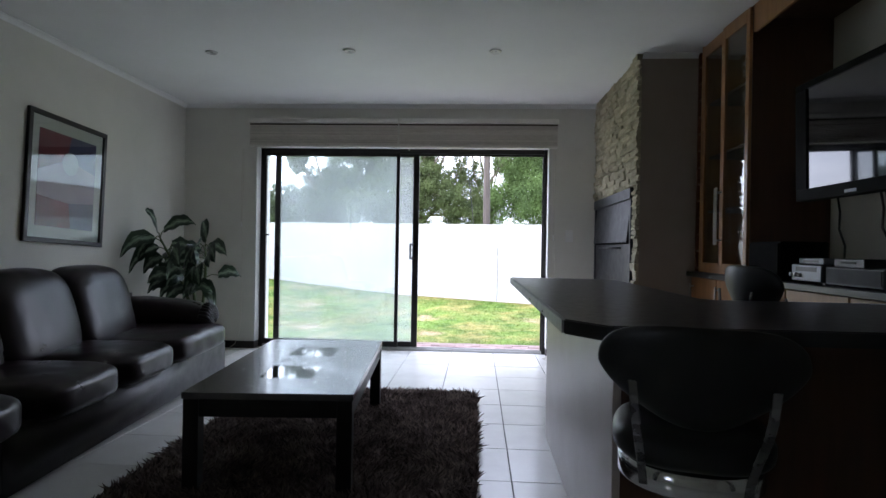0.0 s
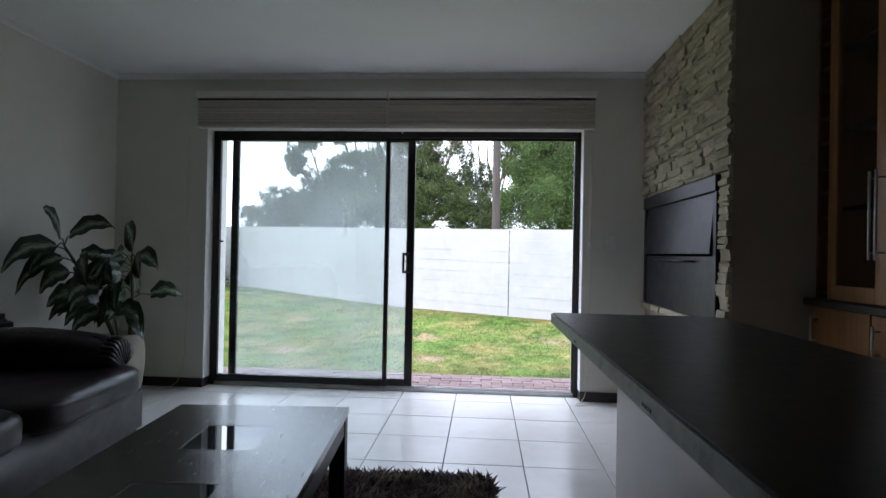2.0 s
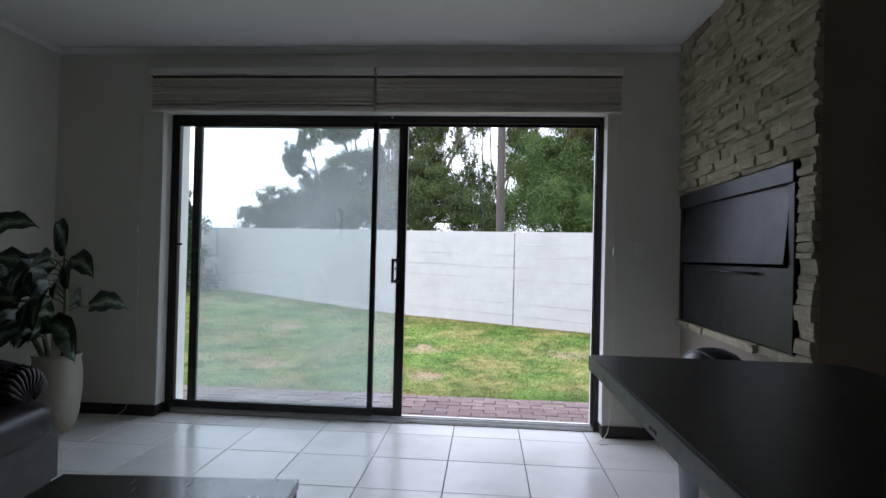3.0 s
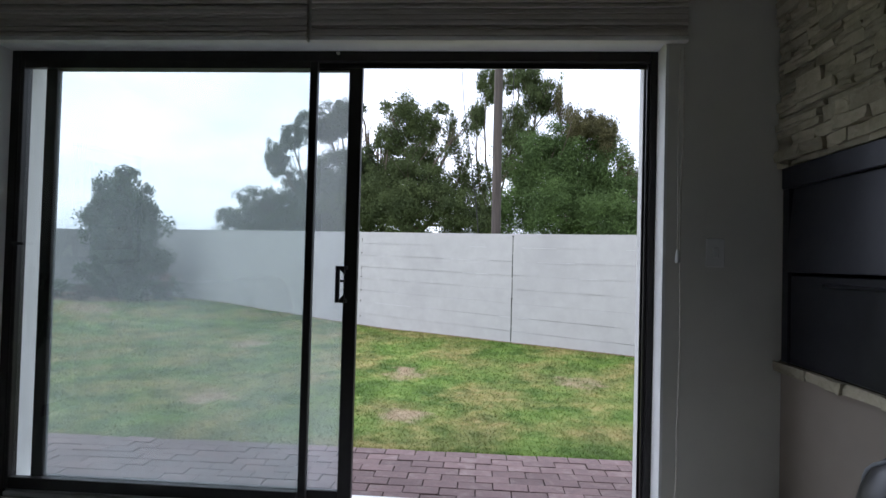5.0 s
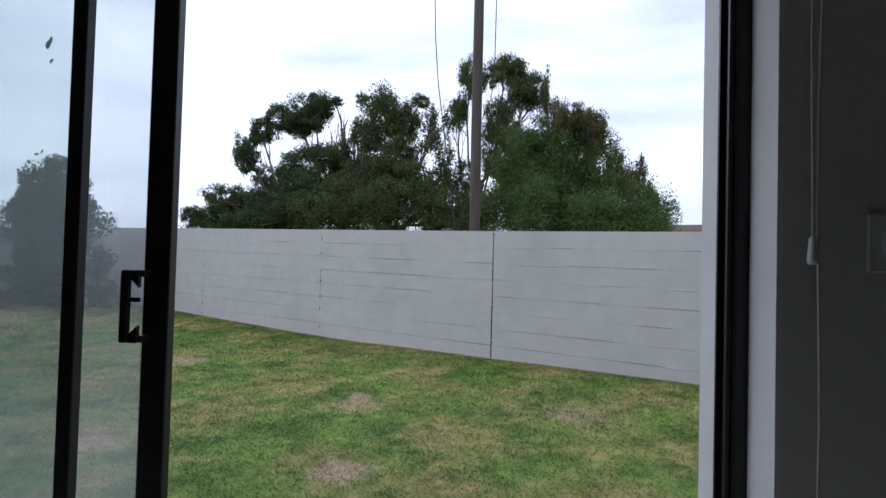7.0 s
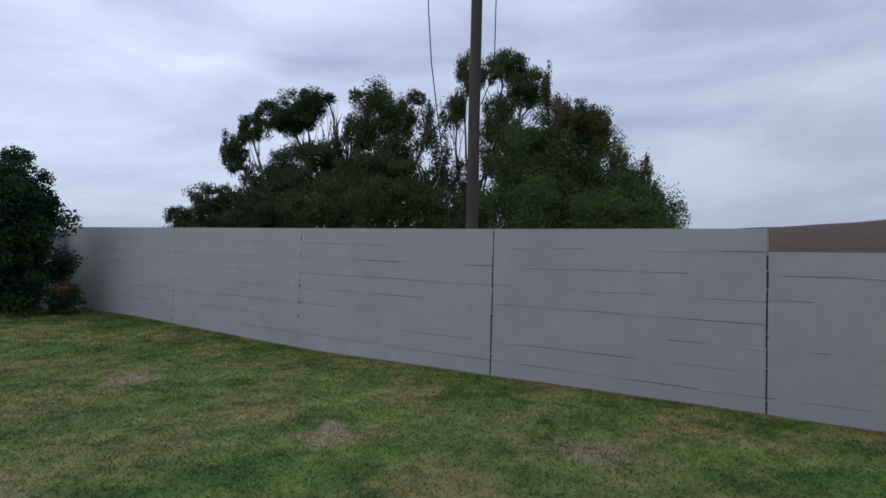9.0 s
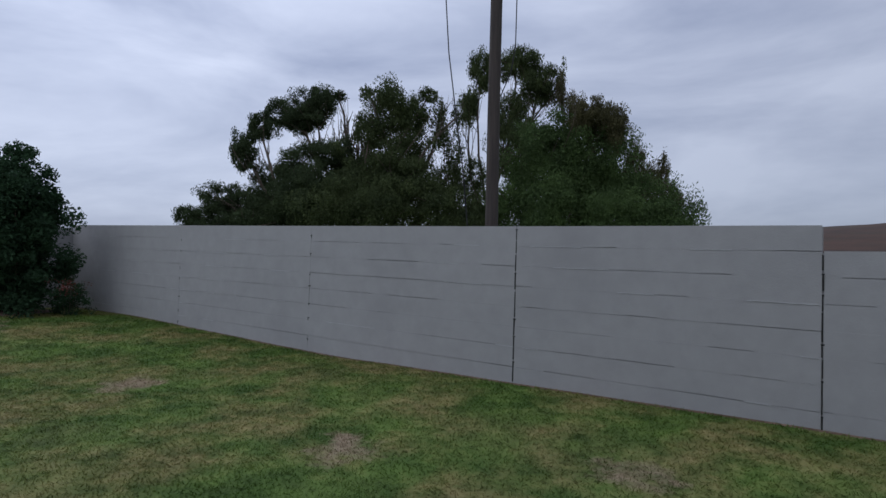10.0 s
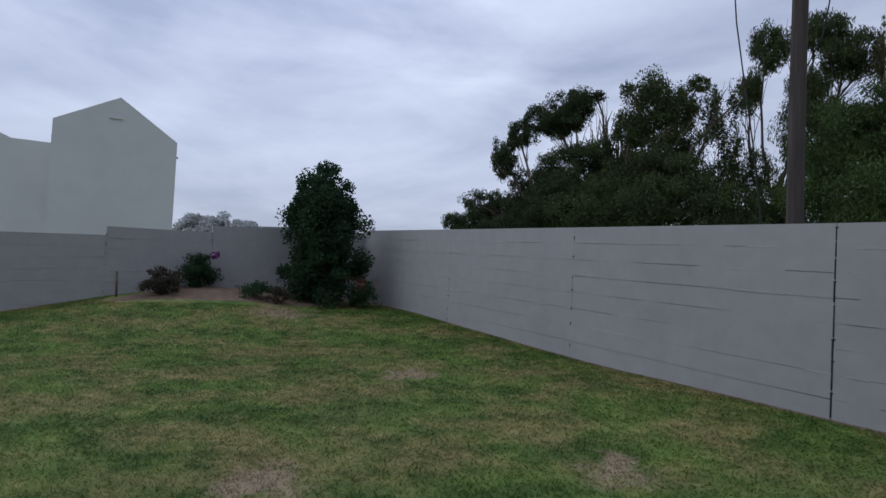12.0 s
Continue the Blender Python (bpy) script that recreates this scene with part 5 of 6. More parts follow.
# ---- garden wall of painted blocks ----
def block_wall(name, label, origin, along, normal, spans, course=0.2, seed=1):
    """spans: rows of s0, s1, top at s0, top at s1, joint (0 or 1). Each course is a real block strip with shallow joints."""
    w = thing(name, pose(0, 0, 0), label, "garden wall", "", "structure")
    rng = random.Random(seed)
    for s0, s1, t0, t1, joint in spans:
        core = bmesh.new()
        smear = bmesh.new()
        gap = (0.0, 0.0012, 0.006)[joint]

        def slab(bm, a, b, za0, zb0, za1, zb1, front, back):
            vs = []
            for s, lo, hi in ((a, za0, za1), (b, zb0, zb1)):
                for z in (lo, hi):
                    for d in (front, back):
                        vs.append(bm.verts.new(origin + along * s + normal * d + Vector((0, 0, z))))
            # order: a-lo-front, a-lo-back, a-hi-front, a-hi-back, b-...
            for q in ((0, 1, 3, 2), (4, 6, 7, 5), (0, 4, 5, 1), (2, 3, 7, 6), (0, 2, 6, 4), (1, 5, 7, 3)):
                bm.faces.new([vs[i] for i in q])

        slab(core, s0, s1, -0.3, -0.3, t0 - 0.01, t1 - 0.01, -0.012, -0.13)
        bmesh.ops.recalc_face_normals(core, faces=core.faces[:])
        part("core", core, GARDEN_WALL, w)
        top0, top1 = t0, t1
        k = 0
        while top0 > -0.25:
            lo0, lo1 = top0 - course, top1 - course
            bm = bmesh.new()
            proud = rng.uniform(-0.0025, 0.0025)
            s = s0 + gap
            # a course: lengths with nearly closed seams, some of them open
            while s < s1 - gap - 0.02:
                e = min(s1 - gap, s + rng.uniform(0.12, 0.55))
                open_ = rng.random() < 0.42
                seam = rng.uniform(0.003, 0.0075) if open_ else 0.0006
                if not open_ and rng.random() < 0.28:
                    g = lambda v: lo0 + (lo1 - lo0) * (v - s0) / (s1 - s0)
                    slab(smear, s, e, g(s) - 0.003, g(e) - 0.001, g(s) + 0.003, g(e) + 0.004, 0.0035, -0.02)
                f = lambda v: (v - s0) / (s1 - s0)
                slab(bm, s, e, lo0 + (lo1 - lo0) * f(s) + seam, lo0 + (lo1 - lo0) * f(e) + seam * rng.choice((0.2, 1, 1)),
                     top0 + (top1 - top0) * f(s), top0 + (top1 - top0) * f(e), proud, -0.06)
                s = e
            bmesh.ops.recalc_face_normals(bm, faces=bm.faces[:])
            part("block_course", bm, GARDEN_WALL, w)
            top0, top1 = lo0, lo1
            k += 1
        bmesh.ops.recalc_face_normals(smear, faces=smear.faces[:])
        part("mortar_smear", smear, PALE_MORTAR, w, "pale mortar smears along the seams")
        if joint:
            # thin dark crack, broken into lengths; the fainter joints show only as dots
            strip = None
            z = -0.15
            while z < t1 - 0.05:
                run = rng.uniform(0.10, 0.26) if joint == 2 else rng.uniform(0.015, 0.05)
                e = min(z + run, t1 - 0.03)
                half = rng.uniform(0.0035, 0.0065) if joint == 2 else 0.0035
                bm = bmesh.new()
                lean_x = rng.uniform(-0.003, 0.003)
                slab(bm, s1 - half + lean_x, s1 + half + lean_x, z, z, e, e, 0.003, -0.05)
                if rng.random() < 0.5:
                    ww = rng.uniform(0.008, 0.02)
                    slab(bm, s1 - ww, s1 + ww * 0.8, e - 0.012, e - 0.010, e, e - 0.002, 0.0042, -0.02)
                bmesh.ops.recalc_face_normals(bm, faces=bm.faces[:])
                piece = part("joint_crack", bm, WALL_JOINT, w, "dark cracked movement joint")
                z = e + (rng.uniform(0.005, 0.03) if joint == 2 else rng.uniform(0.10, 0.28))
    return w


# s runs from the low end, past the tall end, to the corner
S_C = (CORNER - WALL_O).dot(WALL_D)
block_wall("garden_wall", "grey painted block garden wall with dark movement joints", WALL_O, WALL_D, WALL_N,
           [(-9.5, -5.4, 1.355, 1.355, 2), (-5.4, -2.61, 1.355, 1.355, 2), (-2.61, 0.0, 1.555, 1.586, 2), (0.0, 2.98, 1.586, 1.637, 1), (2.98, 5.93, 1.637, 1.690, 1), (5.93, S_C, 1.690, 1.755, 0)], 0.205, 3)
L_D, L_N = Vector((-0.5056, -0.8628, 0)), Vector((0.8628, -0.5056, 0))
block_wall("garden_wall_side", "grey painted garden side wall stepping down the slope", CORNER, L_D, L_N,
           [(0.0, 3.25, 1.70, 1.606, 1), (3.25, 5.04, 1.48, 1.468, 1), (5.04, 8.5, 1.308, 1.20, 1), (8.5, 12.0, 1.10, 0.98, 0)], 0.205, 8)

# ---- flower bed in the corner ----
bm = bmesh.new()
BED = Vector((-7.85, 14.30, 0))
rings, segs = 9, 40
vr = []
for i in range(rings + 1):
    row = []
    for k in range(segs):
        a = 2 * math.pi * k / segs
        r = i / rings
        p = BED + (L_D * math.cos(a) * 2.5 + L_N * math.sin(a) * 1.15) * r * (1 + 0.10 * math.sin(a * 3 + 1) + 0.06 * math.sin(a * 7))
        z = ground_z(p.x, p.y) - 0.02 + 0.07 * (1 - r * r) + 0.02 * noise.noise((p.x * 4, p.y * 4, 0)) * (1 - r)
        row.append(bm.verts.new((p.x, p.y, z)))
    vr.append(row)
for a, b in zip(vr, vr[1:]):
    for k in range(segs):
        bm.faces.new((a[k], a[(k + 1) % segs], b[(k + 1) % segs], b[k]))
bmesh.ops.remove_doubles(bm, verts=bm.verts[:], dist=0.0005)
bmesh.ops.recalc_face_normals(bm, faces=bm.faces[:])
structure("flower_bed", bm, SOIL, "bare brown soil of a raised flower bed", "flower bed", True)


# ---- trees and shrubs ----
def limb(bm, rng, start, end, r0, r1, sag=0.1, seg=6, steps=6):
    a, b = Vector(start), Vector(end)
    side = Vector((rng.uniform(-1, 1), rng.uniform(-1, 1), rng.uniform(-0.3, 0.6))) * (b - a).length * sag
    pts = [a.lerp(b, i / steps) + side * math.sin(math.pi * i / steps) + Vector((rng.uniform(-1, 1), rng.uniform(-1, 1), rng.uniform(-1, 1))) * (b - a).length * 0.012 for i in range(steps + 1)]
    tube(bm, pts, [r0 + (r1 - r0) * i / steps for i in range(steps + 1)], seg, False)
    return pts


def tree(name, label, base, fork, clumps, count, leaf, width, mat, seed, twigs=5, trunk_r=0.22, droop=0.5, category="tree"):
    """A tapered trunk that forks into limbs reaching every clump of leaves."""
    t = thing(name, pose(*base), label, category, "trees beyond the garden wall")
    rng = random.Random(seed)
    base = Vector(base)
    bm = bmesh.new()
    limb(bm, rng, (0, 0, -0.3), Vector(fork) - base, trunk_r, trunk_r * 0.6, 0.06, 10)
    part("trunk", bm, BARK, t, "", True)
    for x, y, z, rx, ry, rz, w in clumps:
        bm = bmesh.new()
        c = Vector((x, y, z)) - base
        start = (Vector(fork) - base).lerp(Vector((0, 0, 0)), rng.uniform(0, 0.35))
        pts = limb(bm, rng, start, c, trunk_r * 0.34, 0.025, 0.12)
        for k in range(twigs):
            d = Vector((max(-1.2, min(1.2, rng.gauss(0, 1))) * rx, max(-1.2, min(1.2, rng.gauss(0, 1))) * ry, max(-1.0, min(1.3, rng.gauss(0.25, 0.9))) * rz)) * 0.85
            s = pts[rng.choice((3, 4, 5, 6))]
            limb(bm, rng, s, c + d, 0.018, 0.005, 0.15, 4, 4)
        part("limb", bm, BARK, t, "", True)
    rows = [(x - base.x, y - base.y, z - base.z, rx, ry, rz, w) for x, y, z, rx, ry, rz, w in clumps]
    crown = mesh_part("crown", leaves_mesh("crown", np.random.default_rng(seed), rows, int(count * 2.1), leaf * 0.74, width * 0.76, mat, droop, 60), t)
    return t, crown


TY = 26.0
GZ = 0.0
tree("gum_tree", "low dark gum tree with a sparse leaning crown beyond the wall", (-4.49, TY, GZ), (-5.49, TY, 2.72),
     [(-9.45, TY, 2.75, 0.5, 0.5, 0.32, 0.9), (-8.35, TY, 3.3, 0.66, 0.6, 0.6, 1.1), (-7.55, TY, 5.15, 0.42, 0.45, 0.66, 1.1), (-6.95, TY, 6.05, 0.38, 0.38, 0.5, 1.1),
      (-6.95, TY + .5, 4.2, 0.42, 0.5, 0.5, 0.6), (-7.4, TY, 3.35, 0.62, 0.6, 0.5, 0.6), (-6.5, TY, 3.1, 0.9, 0.66, 0.7, 0.8), (-7.0, TY - .5, 2.4, 1.3, 0.7, 0.5, 0.7), (-8.9, TY, 2.3, 0.9, 0.6, 0.35, 0.8)], 31000, 0.12, 0.042, DARK_LEAF, 21, 10)
tree("gum_tree", "dark gum tree with a rounded tuft of leaves beyond the wall", (-3.78, TY + 1, GZ), (-4.2, TY + 1, 3.29),
     [(-6.3, TY + 1, 6.75, 0.7, 0.65, 0.58, 1.3), (-5.25, TY + 1, 7.1, 0.7, 0.65, 0.66, 1.3), (-5.75, TY + 1, 6.5, 0.55, 0.5, 0.36, 1.0), (-4.4, TY + 1, 7.5, 0.26, 0.28, 0.2, 0.9), (-5.35, TY, 4.45, 0.85, 0.8, 0.85, 1), (-4.35, TY, 5.1, 0.8, 0.7, 0.5, 1), (-5.6, TY, 2.9, 1.1, 0.82, 0.9, 1.1), (-4.9, TY - .6, 3.6, 1.0, 0.8, 0.8, 1.0)],
     43000, 0.12, 0.042, DARK_LEAF, 22, 12)
tree("gum_tree", "dense dark green gum tree beyond the garden wall", (-1.99, TY, GZ), (-2.06, TY, 2.72),
     [(-2.15, TY, 6.75, 0.9, 0.82, 0.78, 1.3), (-2.95, TY, 5.95, 0.55, 0.6, 0.62, 1.2), (-1.4, TY, 6.35, 0.5, 0.55, 0.6, 1.2), (-0.95, TY, 7.25, 0.34, 0.35, 0.24, 1), (-3.15, TY, 7.35, 0.24, 0.26, 0.2, 1), (-2.0, TY, 5.0, 1.2, 1.0, 0.9, 1.3), (-3.6, TY, 4.2, 1.1, 1.0, 0.95, 1.2),
      (-1.5, TY - .6, 3.9, 1.15, 1.0, 1.0, 1.2), (-4.1, TY - 1, 3.0, 1.1, 1.0, 0.9, 1.1), (-2.5, TY - 1, 2.9, 1.3, 1.0, 1.0, 1.1), (-0.4, TY - 1, 3.2, 0.8, 0.8, 0.8, 1.0), (-0.5, TY, 6.3, 0.32, 0.3, 0.8, 0.8), (0.0, TY, 5.2, 0.36, 0.3, 0.8, 0.55), (0.15, TY, 6.6, 0.28, 0.3, 0.6, 0.4), (-0.2, TY, 4.2, 0.5, 0.4, 0.6, 0.6), (0.3, TY - .8, 2.6, 1.0, 0.8, 0.8, 1.1), (-3.0, TY - .5, 3.6, 1.3, 0.9, 0.9, 1.1)], 70000, 0.125, 0.048, GUM_LEAF, 23, 7)
tree("eucalyptus_tree", "tall feathery eucalyptus with drooping leaves beyond the wall", (1.51, TY + 1, GZ), (1.22, TY + 1, 4.01),
     [(0.55, TY + 1, 7.15, 0.36, 0.4, 0.7, 0.7), (1.0, TY + 1, 8.4, 0.48, 0.5, 0.75, 0.85), (2.25, TY + 1, 8.8, 0.75, 0.6, 0.48, 0.9), (3.05, TY + 1, 8.0, 0.7, 0.66, 0.75, 0.9), (3.85, TY + 1, 7.9, 0.2, 0.25, 0.8, 0.35),
      (2.05, TY + 1, 6.85, 0.6, 0.6, 0.75, 0.8), (0.75, TY + 1, 4.4, 0.6, 0.6, 0.8, 0.4), (2.45, TY + 1, 5.5, 1.0, 0.82, 1.1, 0.8), (1.0, TY, 3.0, 0.9, 0.8, 0.8, 0.9)], 34000, 0.17, 0.036, GUM_LEAF, 24, 14, 0.14, 0.9)
tree("green_tree", "broad bright green tree beyond the garden wall", (4.08, TY - 1, GZ), (4.08, TY - 1, 2.43),
     [(3.5, TY - 1, 5.6, 1.0, 0.92, 0.75, 1.2), (3.08, TY - 1, 4.41, 1.16, 0.92, 1.24, 1.2), (4.7, TY - 1, 4.8, 1.1, 1.0, 1.1, 1.2), (5.79, TY - 1, 3.7, 1.0, 0.92, 1.05, 1.1), (3.79, TY - 2, 2.84, 1.5, 1.0, 1.16, 1.2), (5.51, TY - 2, 2.7, 1.5, 1.0, 1.08, 1.2),
      (7.15, TY - 1, 3.05, 0.82, 0.74, 1.16, 0.8), (2.22, TY - 1, 2.98, 0.92, 0.82, 1.24, 1), (6.6, TY - 1.5, 2.3, 1.3, 0.8, 0.8, 1.1), (4.3, TY - 1.2, 4.0, 1.3, 0.9, 1.0, 1.1)], 70000, 0.125, 0.048, GREEN_LEAF, 25, 6)
tree("rust_tree", "thin rust-tinged tree with bare tips beyond the wall", (5.22, TY + 0.6, GZ), (4.93, TY + 0.6, 3.43),
     [(4.36, TY + .6, 6.8, 0.42, 0.5, 0.74, 0.7), (3.8, TY + .4, 7.7, 0.16, 0.2, 0.55, 0.35), (5.01, TY - 1.4, 5.9, 0.66, 0.5, 0.7, 1.0), (4.35, TY - 1.7, 6.2, 0.5, 0.4, 0.5, 0.7), (5.45, TY + .6, 6.5, 0.26, 0.3, 0.6, 0.6), (5.95, TY + .6, 6.1, 0.24, 0.3, 0.66, 0.6), (6.55, TY + .6, 5.0, 0.34, 0.4, 0.7, 0.6), (7.0, TY + .6, 4.3, 0.4, 0.4, 0.7, 0.6), (7.5, TY + .6, 4.7, 0.22, 0.3, 0.7, 0.55), (7.85, TY + .6, 3.6, 0.34, 0.42, 0.7, 0.6), (8.25, TY + .6, 2.7, 0.34, 0.42, 0.6, 0.5)],
     24000, 0.12, 0.036, RUST_LEAF, 26, 12, 0.16, 0.7)

# bare, wind-bent branches between the crowns
bare = thing("bare_tree", pose(-2.9, TY + 1.0, GZ), "bare grey wind-bent branches between the gum trees", "tree", "trees beyond the garden wall")
rr = random.Random(4)
bm = bmesh.new()
limb(bm, rr, (0, 0, -0.3), (-0.6, 0, 5.4), 0.16, 0.09)
bm.transform(Matrix.Scale(0.72, 4))
part("trunk", bm, BARK, bare, "", True)
bm = bmesh.new()
for i in range(58):
    a = Vector((-0.6 - rr.random() * 0.8, 0, 5.2 + rr.random() * 0.9))
    e = Vector((-2.7 + i * 0.045 + rr.uniform(-0.3, 0.3), rr.uniform(-0.5, 0.5), 7.7 + 1.5 * math.sin(i * 0.054) + rr.uniform(-0.7, 0.5)))
    limb(bm, rr, a, e, 0.055, 0.016, 0.12, 4)
for i in range(30):
    limb(bm, rr, (3.2 + rr.random(), 0, 4.6), (2.6 + i * 0.075, rr.uniform(-0.4, 0.4), 7.2 + rr.uniform(0, 1.6)), 0.035, 0.006, 0.1, 4)
limb(bm, rr, (0.0, 0, 2.0), (3.6, 0, 4.7), 0.07, 0.04, 0.05)
bm.transform(Matrix.Scale(0.72, 4))
part("branch_tuft", bm, BARK, bare, "", True)


def shrub(name, label, x, y, height, radius, count, leaf, width, mat, seed, extra=(), category="shrub"):
    z0 = ground_z(x, y) + 0.02
    s = thing(name, pose(x, y, z0), label, category)
    rng = random.Random(seed)
    clumps = [(0, 0, height * 0.36, radius * 0.95, radius * 0.95, height * 0.36, 1.2), (0, 0, height * 0.62, radius * 0.72, radius * 0.72, height * 0.30, 1.0)] + list(extra)
    bm = bmesh.new()
    for i in range(7):
        a = i * 0.9
        limb(bm, rng, (0.03 * math.cos(a), 0.03 * math.sin(a), -0.05), (radius * 0.6 * math.cos(a), radius * 0.6 * math.sin(a), height * rng.uniform(0.6, 0.92)), 0.014 * height / 2, 0.004, 0.1, 5)
    part("stems", bm, BARK, s, "", True)
    mesh_part("crown", leaves_mesh("crown", np.random.default_rng(seed), clumps, count, leaf, width, mat, 0.0), s)
    return s


shrub("bush", "tall dense dark green bush in the garden corner", -6.82, 15.15, 2.78, 0.66, 52000, 0.075, 0.033, SHRUB_LEAF, 31,
      [(-0.05, 0, 2.22, 0.45, 0.45, 0.46, 0.9), (0.0, 0.05, 2.55, 0.26, 0.26, 0.24, 0.5), (0.28, 0.2, 1.95, 0.27, 0.27, 0.42, 0.8), (-0.38, -0.27, 1.6, 0.32, 0.32, 0.5, 0.8), (0.08, -0.1, 0.6, 0.62, 0.62, 0.55, 1.1), (0.0, 0.0, 1.45, 0.62, 0.62, 0.62, 1.1)], "bush")
shrub("low_shrub", "low greyish shrub in the flower bed", -8.5, 12.9, 0.48, 0.36, 3800, 0.05, 0.02, DRY_LEAF, 32)
fl = shrub("flowering_shrub", "rounded shrub with a magenta flower head", -8.53, 13.62, 0.70, 0.37, 3200, 0.06, 0.025, SHRUB_LEAF, 33)
mesh_part("blossom", leaves_mesh("blossom", np.random.default_rng(34), [(0.22, 0.17, 0.62, 0.08, 0.08, 0.07, 1)], 200, 0.04, 0.03, PETAL, 0), fl, "magenta blossom")
shrub("small_plant", "small green plant on bare soil", -7.35, 14.0, 0.36, 0.32, 1500, 0.05, 0.02, SHRUB_LEAF, 35)
shrub("small_plant", "small dry plant on bare soil", -6.95, 14.15, 0.34, 0.22, 800, 0.045, 0.02, DRY_LEAF, 36)
rd = shrub("red_flower_plant", "low plant with rusty red flowers by the wall", -5.95, 15.35, 0.62, 0.34, 2200, 0.055, 0.02, SHRUB_LEAF, 37)
mesh_part("blossom", leaves_mesh("blossom", np.random.default_rng(38), [(0, -0.05, 0.42, 0.3, 0.3, 0.16, 1)], 260, 0.035, 0.02, RED_LEAF, 0), rd, "rusty red flowers")
stake = thing("garden_stake", pose(-9.15, 12.45, ground_z(-9.15, 12.45)), "dark wooden stake leaning beside the wall", "stake")
part("post", tube(bmesh.new(), [(0, 0, -0.05), (-0.03, 0.0, 0.45)], 0.02, 8), BARK, stake, "", True)

# ---- utility pole and hanging cables ----
pole = thing("utility_pole", pose(1.055, 13.14, 0), "weathered wooden utility pole behind the garden wall", "utility pole")
part("shaft", tube(bmesh.new(), [(0.01, 0, -0.4), (0.003, 0, 1.7), (-0.01, 0, 3.1), (-0.013, 0, 4.6), (-0.02, 0, 7.6)], [0.088, 0.080, 0.077, 0.074, 0.066], 18), POLE_WOOD, pole, "", True)
part("crossarm", boxed(-0.85, 0.75, -0.09, -0.03, 7.1, 7.22, 0.006), POLE_WOOD, pole)
part("cable", tube(bmesh.new(), [(-0.28, -0.02, -0.25), (-0.30, -0.02, 1.69), (-0.358, -0.02, 2.26), (-0.51, -0.02, 3.27), (-0.594, -0.02, 3.85), (-0.654, -0.02, 4.58), (-0.68, -0.04, 5.4), (-0.69, -0.06, 7.1)], 0.0075, 6), CABLE, pole, "thin hanging cable", True)
part("cable", tube(bmesh.new(), [(0.07, -0.02, 3.3), (0.19, -0.03, 3.6), (0.237, -0.03, 3.93), (0.239, -0.03, 4.58), (0.25, -0.05, 7.1)], 0.007, 6), CABLE, pole, "thin hanging cable", True)


# ---- neighbouring house ----
def gable_house():
    h = thing("neighbour_house", pose(0, 0, 0), "plain pale grey gabled house beyond the side wall", "house")
    B = Vector((-22.5, 23.1, 0))
    A = B - Vector((0.585, 0.811, 0)) * 5.28
    along = (B - A).normalized()
    back = Vector((-along.y, along.x, 0))

    def prism(bm, pts, depth, lift=0.0):
        f = [bm.verts.new(A + along * s + back * lift + Vector((0, 0, z))) for s, z in pts]
        b = [bm.verts.new(A + along * s + back * (lift + depth) + Vector((0, 0, z))) for s, z in pts]
        bm.faces.new(f)
        bm.faces.new(b[::-1])
        for i in range(len(pts)):
            j = (i + 1) % len(pts)
            bm.faces.new((f[i], b[i], b[j], f[j]))
        bmesh.ops.recalc_face_normals(bm, faces=bm.faces[:])
        return bm

    L = (B - A).length
    part("wall", prism(bmesh.new(), [(0.5, -0.3), (L, -0.3), (L, 6.0), (2.94, 7.70), (0.5, 6.40)], 9), HOUSE_PAINT, h)
    part("wall", prism(bmesh.new(), [(-7, -0.3), (0.499, -0.3), (0.499, 5.44), (-1.0, 5.46), (-1.75, 5.8), (-3.2, 6.6), (-7, 5.2)], 8, 0.6), HOUSE_PAINT, h)
    part("roof", prism(bmesh.new(), [(2.94, 7.55), (L - 0.02, 5.86), (L - 0.02, 5.98), (2.94, 7.66)], 8.6, 0.3), ROOF, h)
    part("roof", prism(bmesh.new(), [(0.55, 6.30), (2.94, 7.55), (2.94, 7.66), (0.55, 6.40)], 8.6, 0.3), ROOF, h)
    part("vent", prism(bmesh.new(), [(2.55, 6.72), (3.05, 6.72), (3.05, 6.78), (2.55, 6.78)], 0.06, -0.05), HOUSE_PAINT, h)
    w = part("window", prism(bmesh.new(), [(-2.9, 2.2), (-2.0, 2.2), (-2.0, 4.6), (-2.9, 4.6)], 0.03, 0.58), DARK_GREY, h)
    part("window_frame", prism(bmesh.new(), [(-2.0, 2.15), (-1.93, 2.15), (-1.93, 4.65), (-2.0, 4.65)], 0.06, 0.56), HOUSE_PAINT, w)
    part("gutter_bracket", prism(bmesh.new(), [(L + 0.001, 5.30), (L + 0.07, 5.30), (L + 0.07, 5.36), (L + 0.001, 5.36)], 0.1, 0.02), DARK_GREY, h)
    part("downpipe_head", prism(bmesh.new(), [(0.36, 5.46), (0.48, 5.46), (0.48, 5.85), (0.36, 5.85)], 0.2, 0.8), DARK_GREY, h)


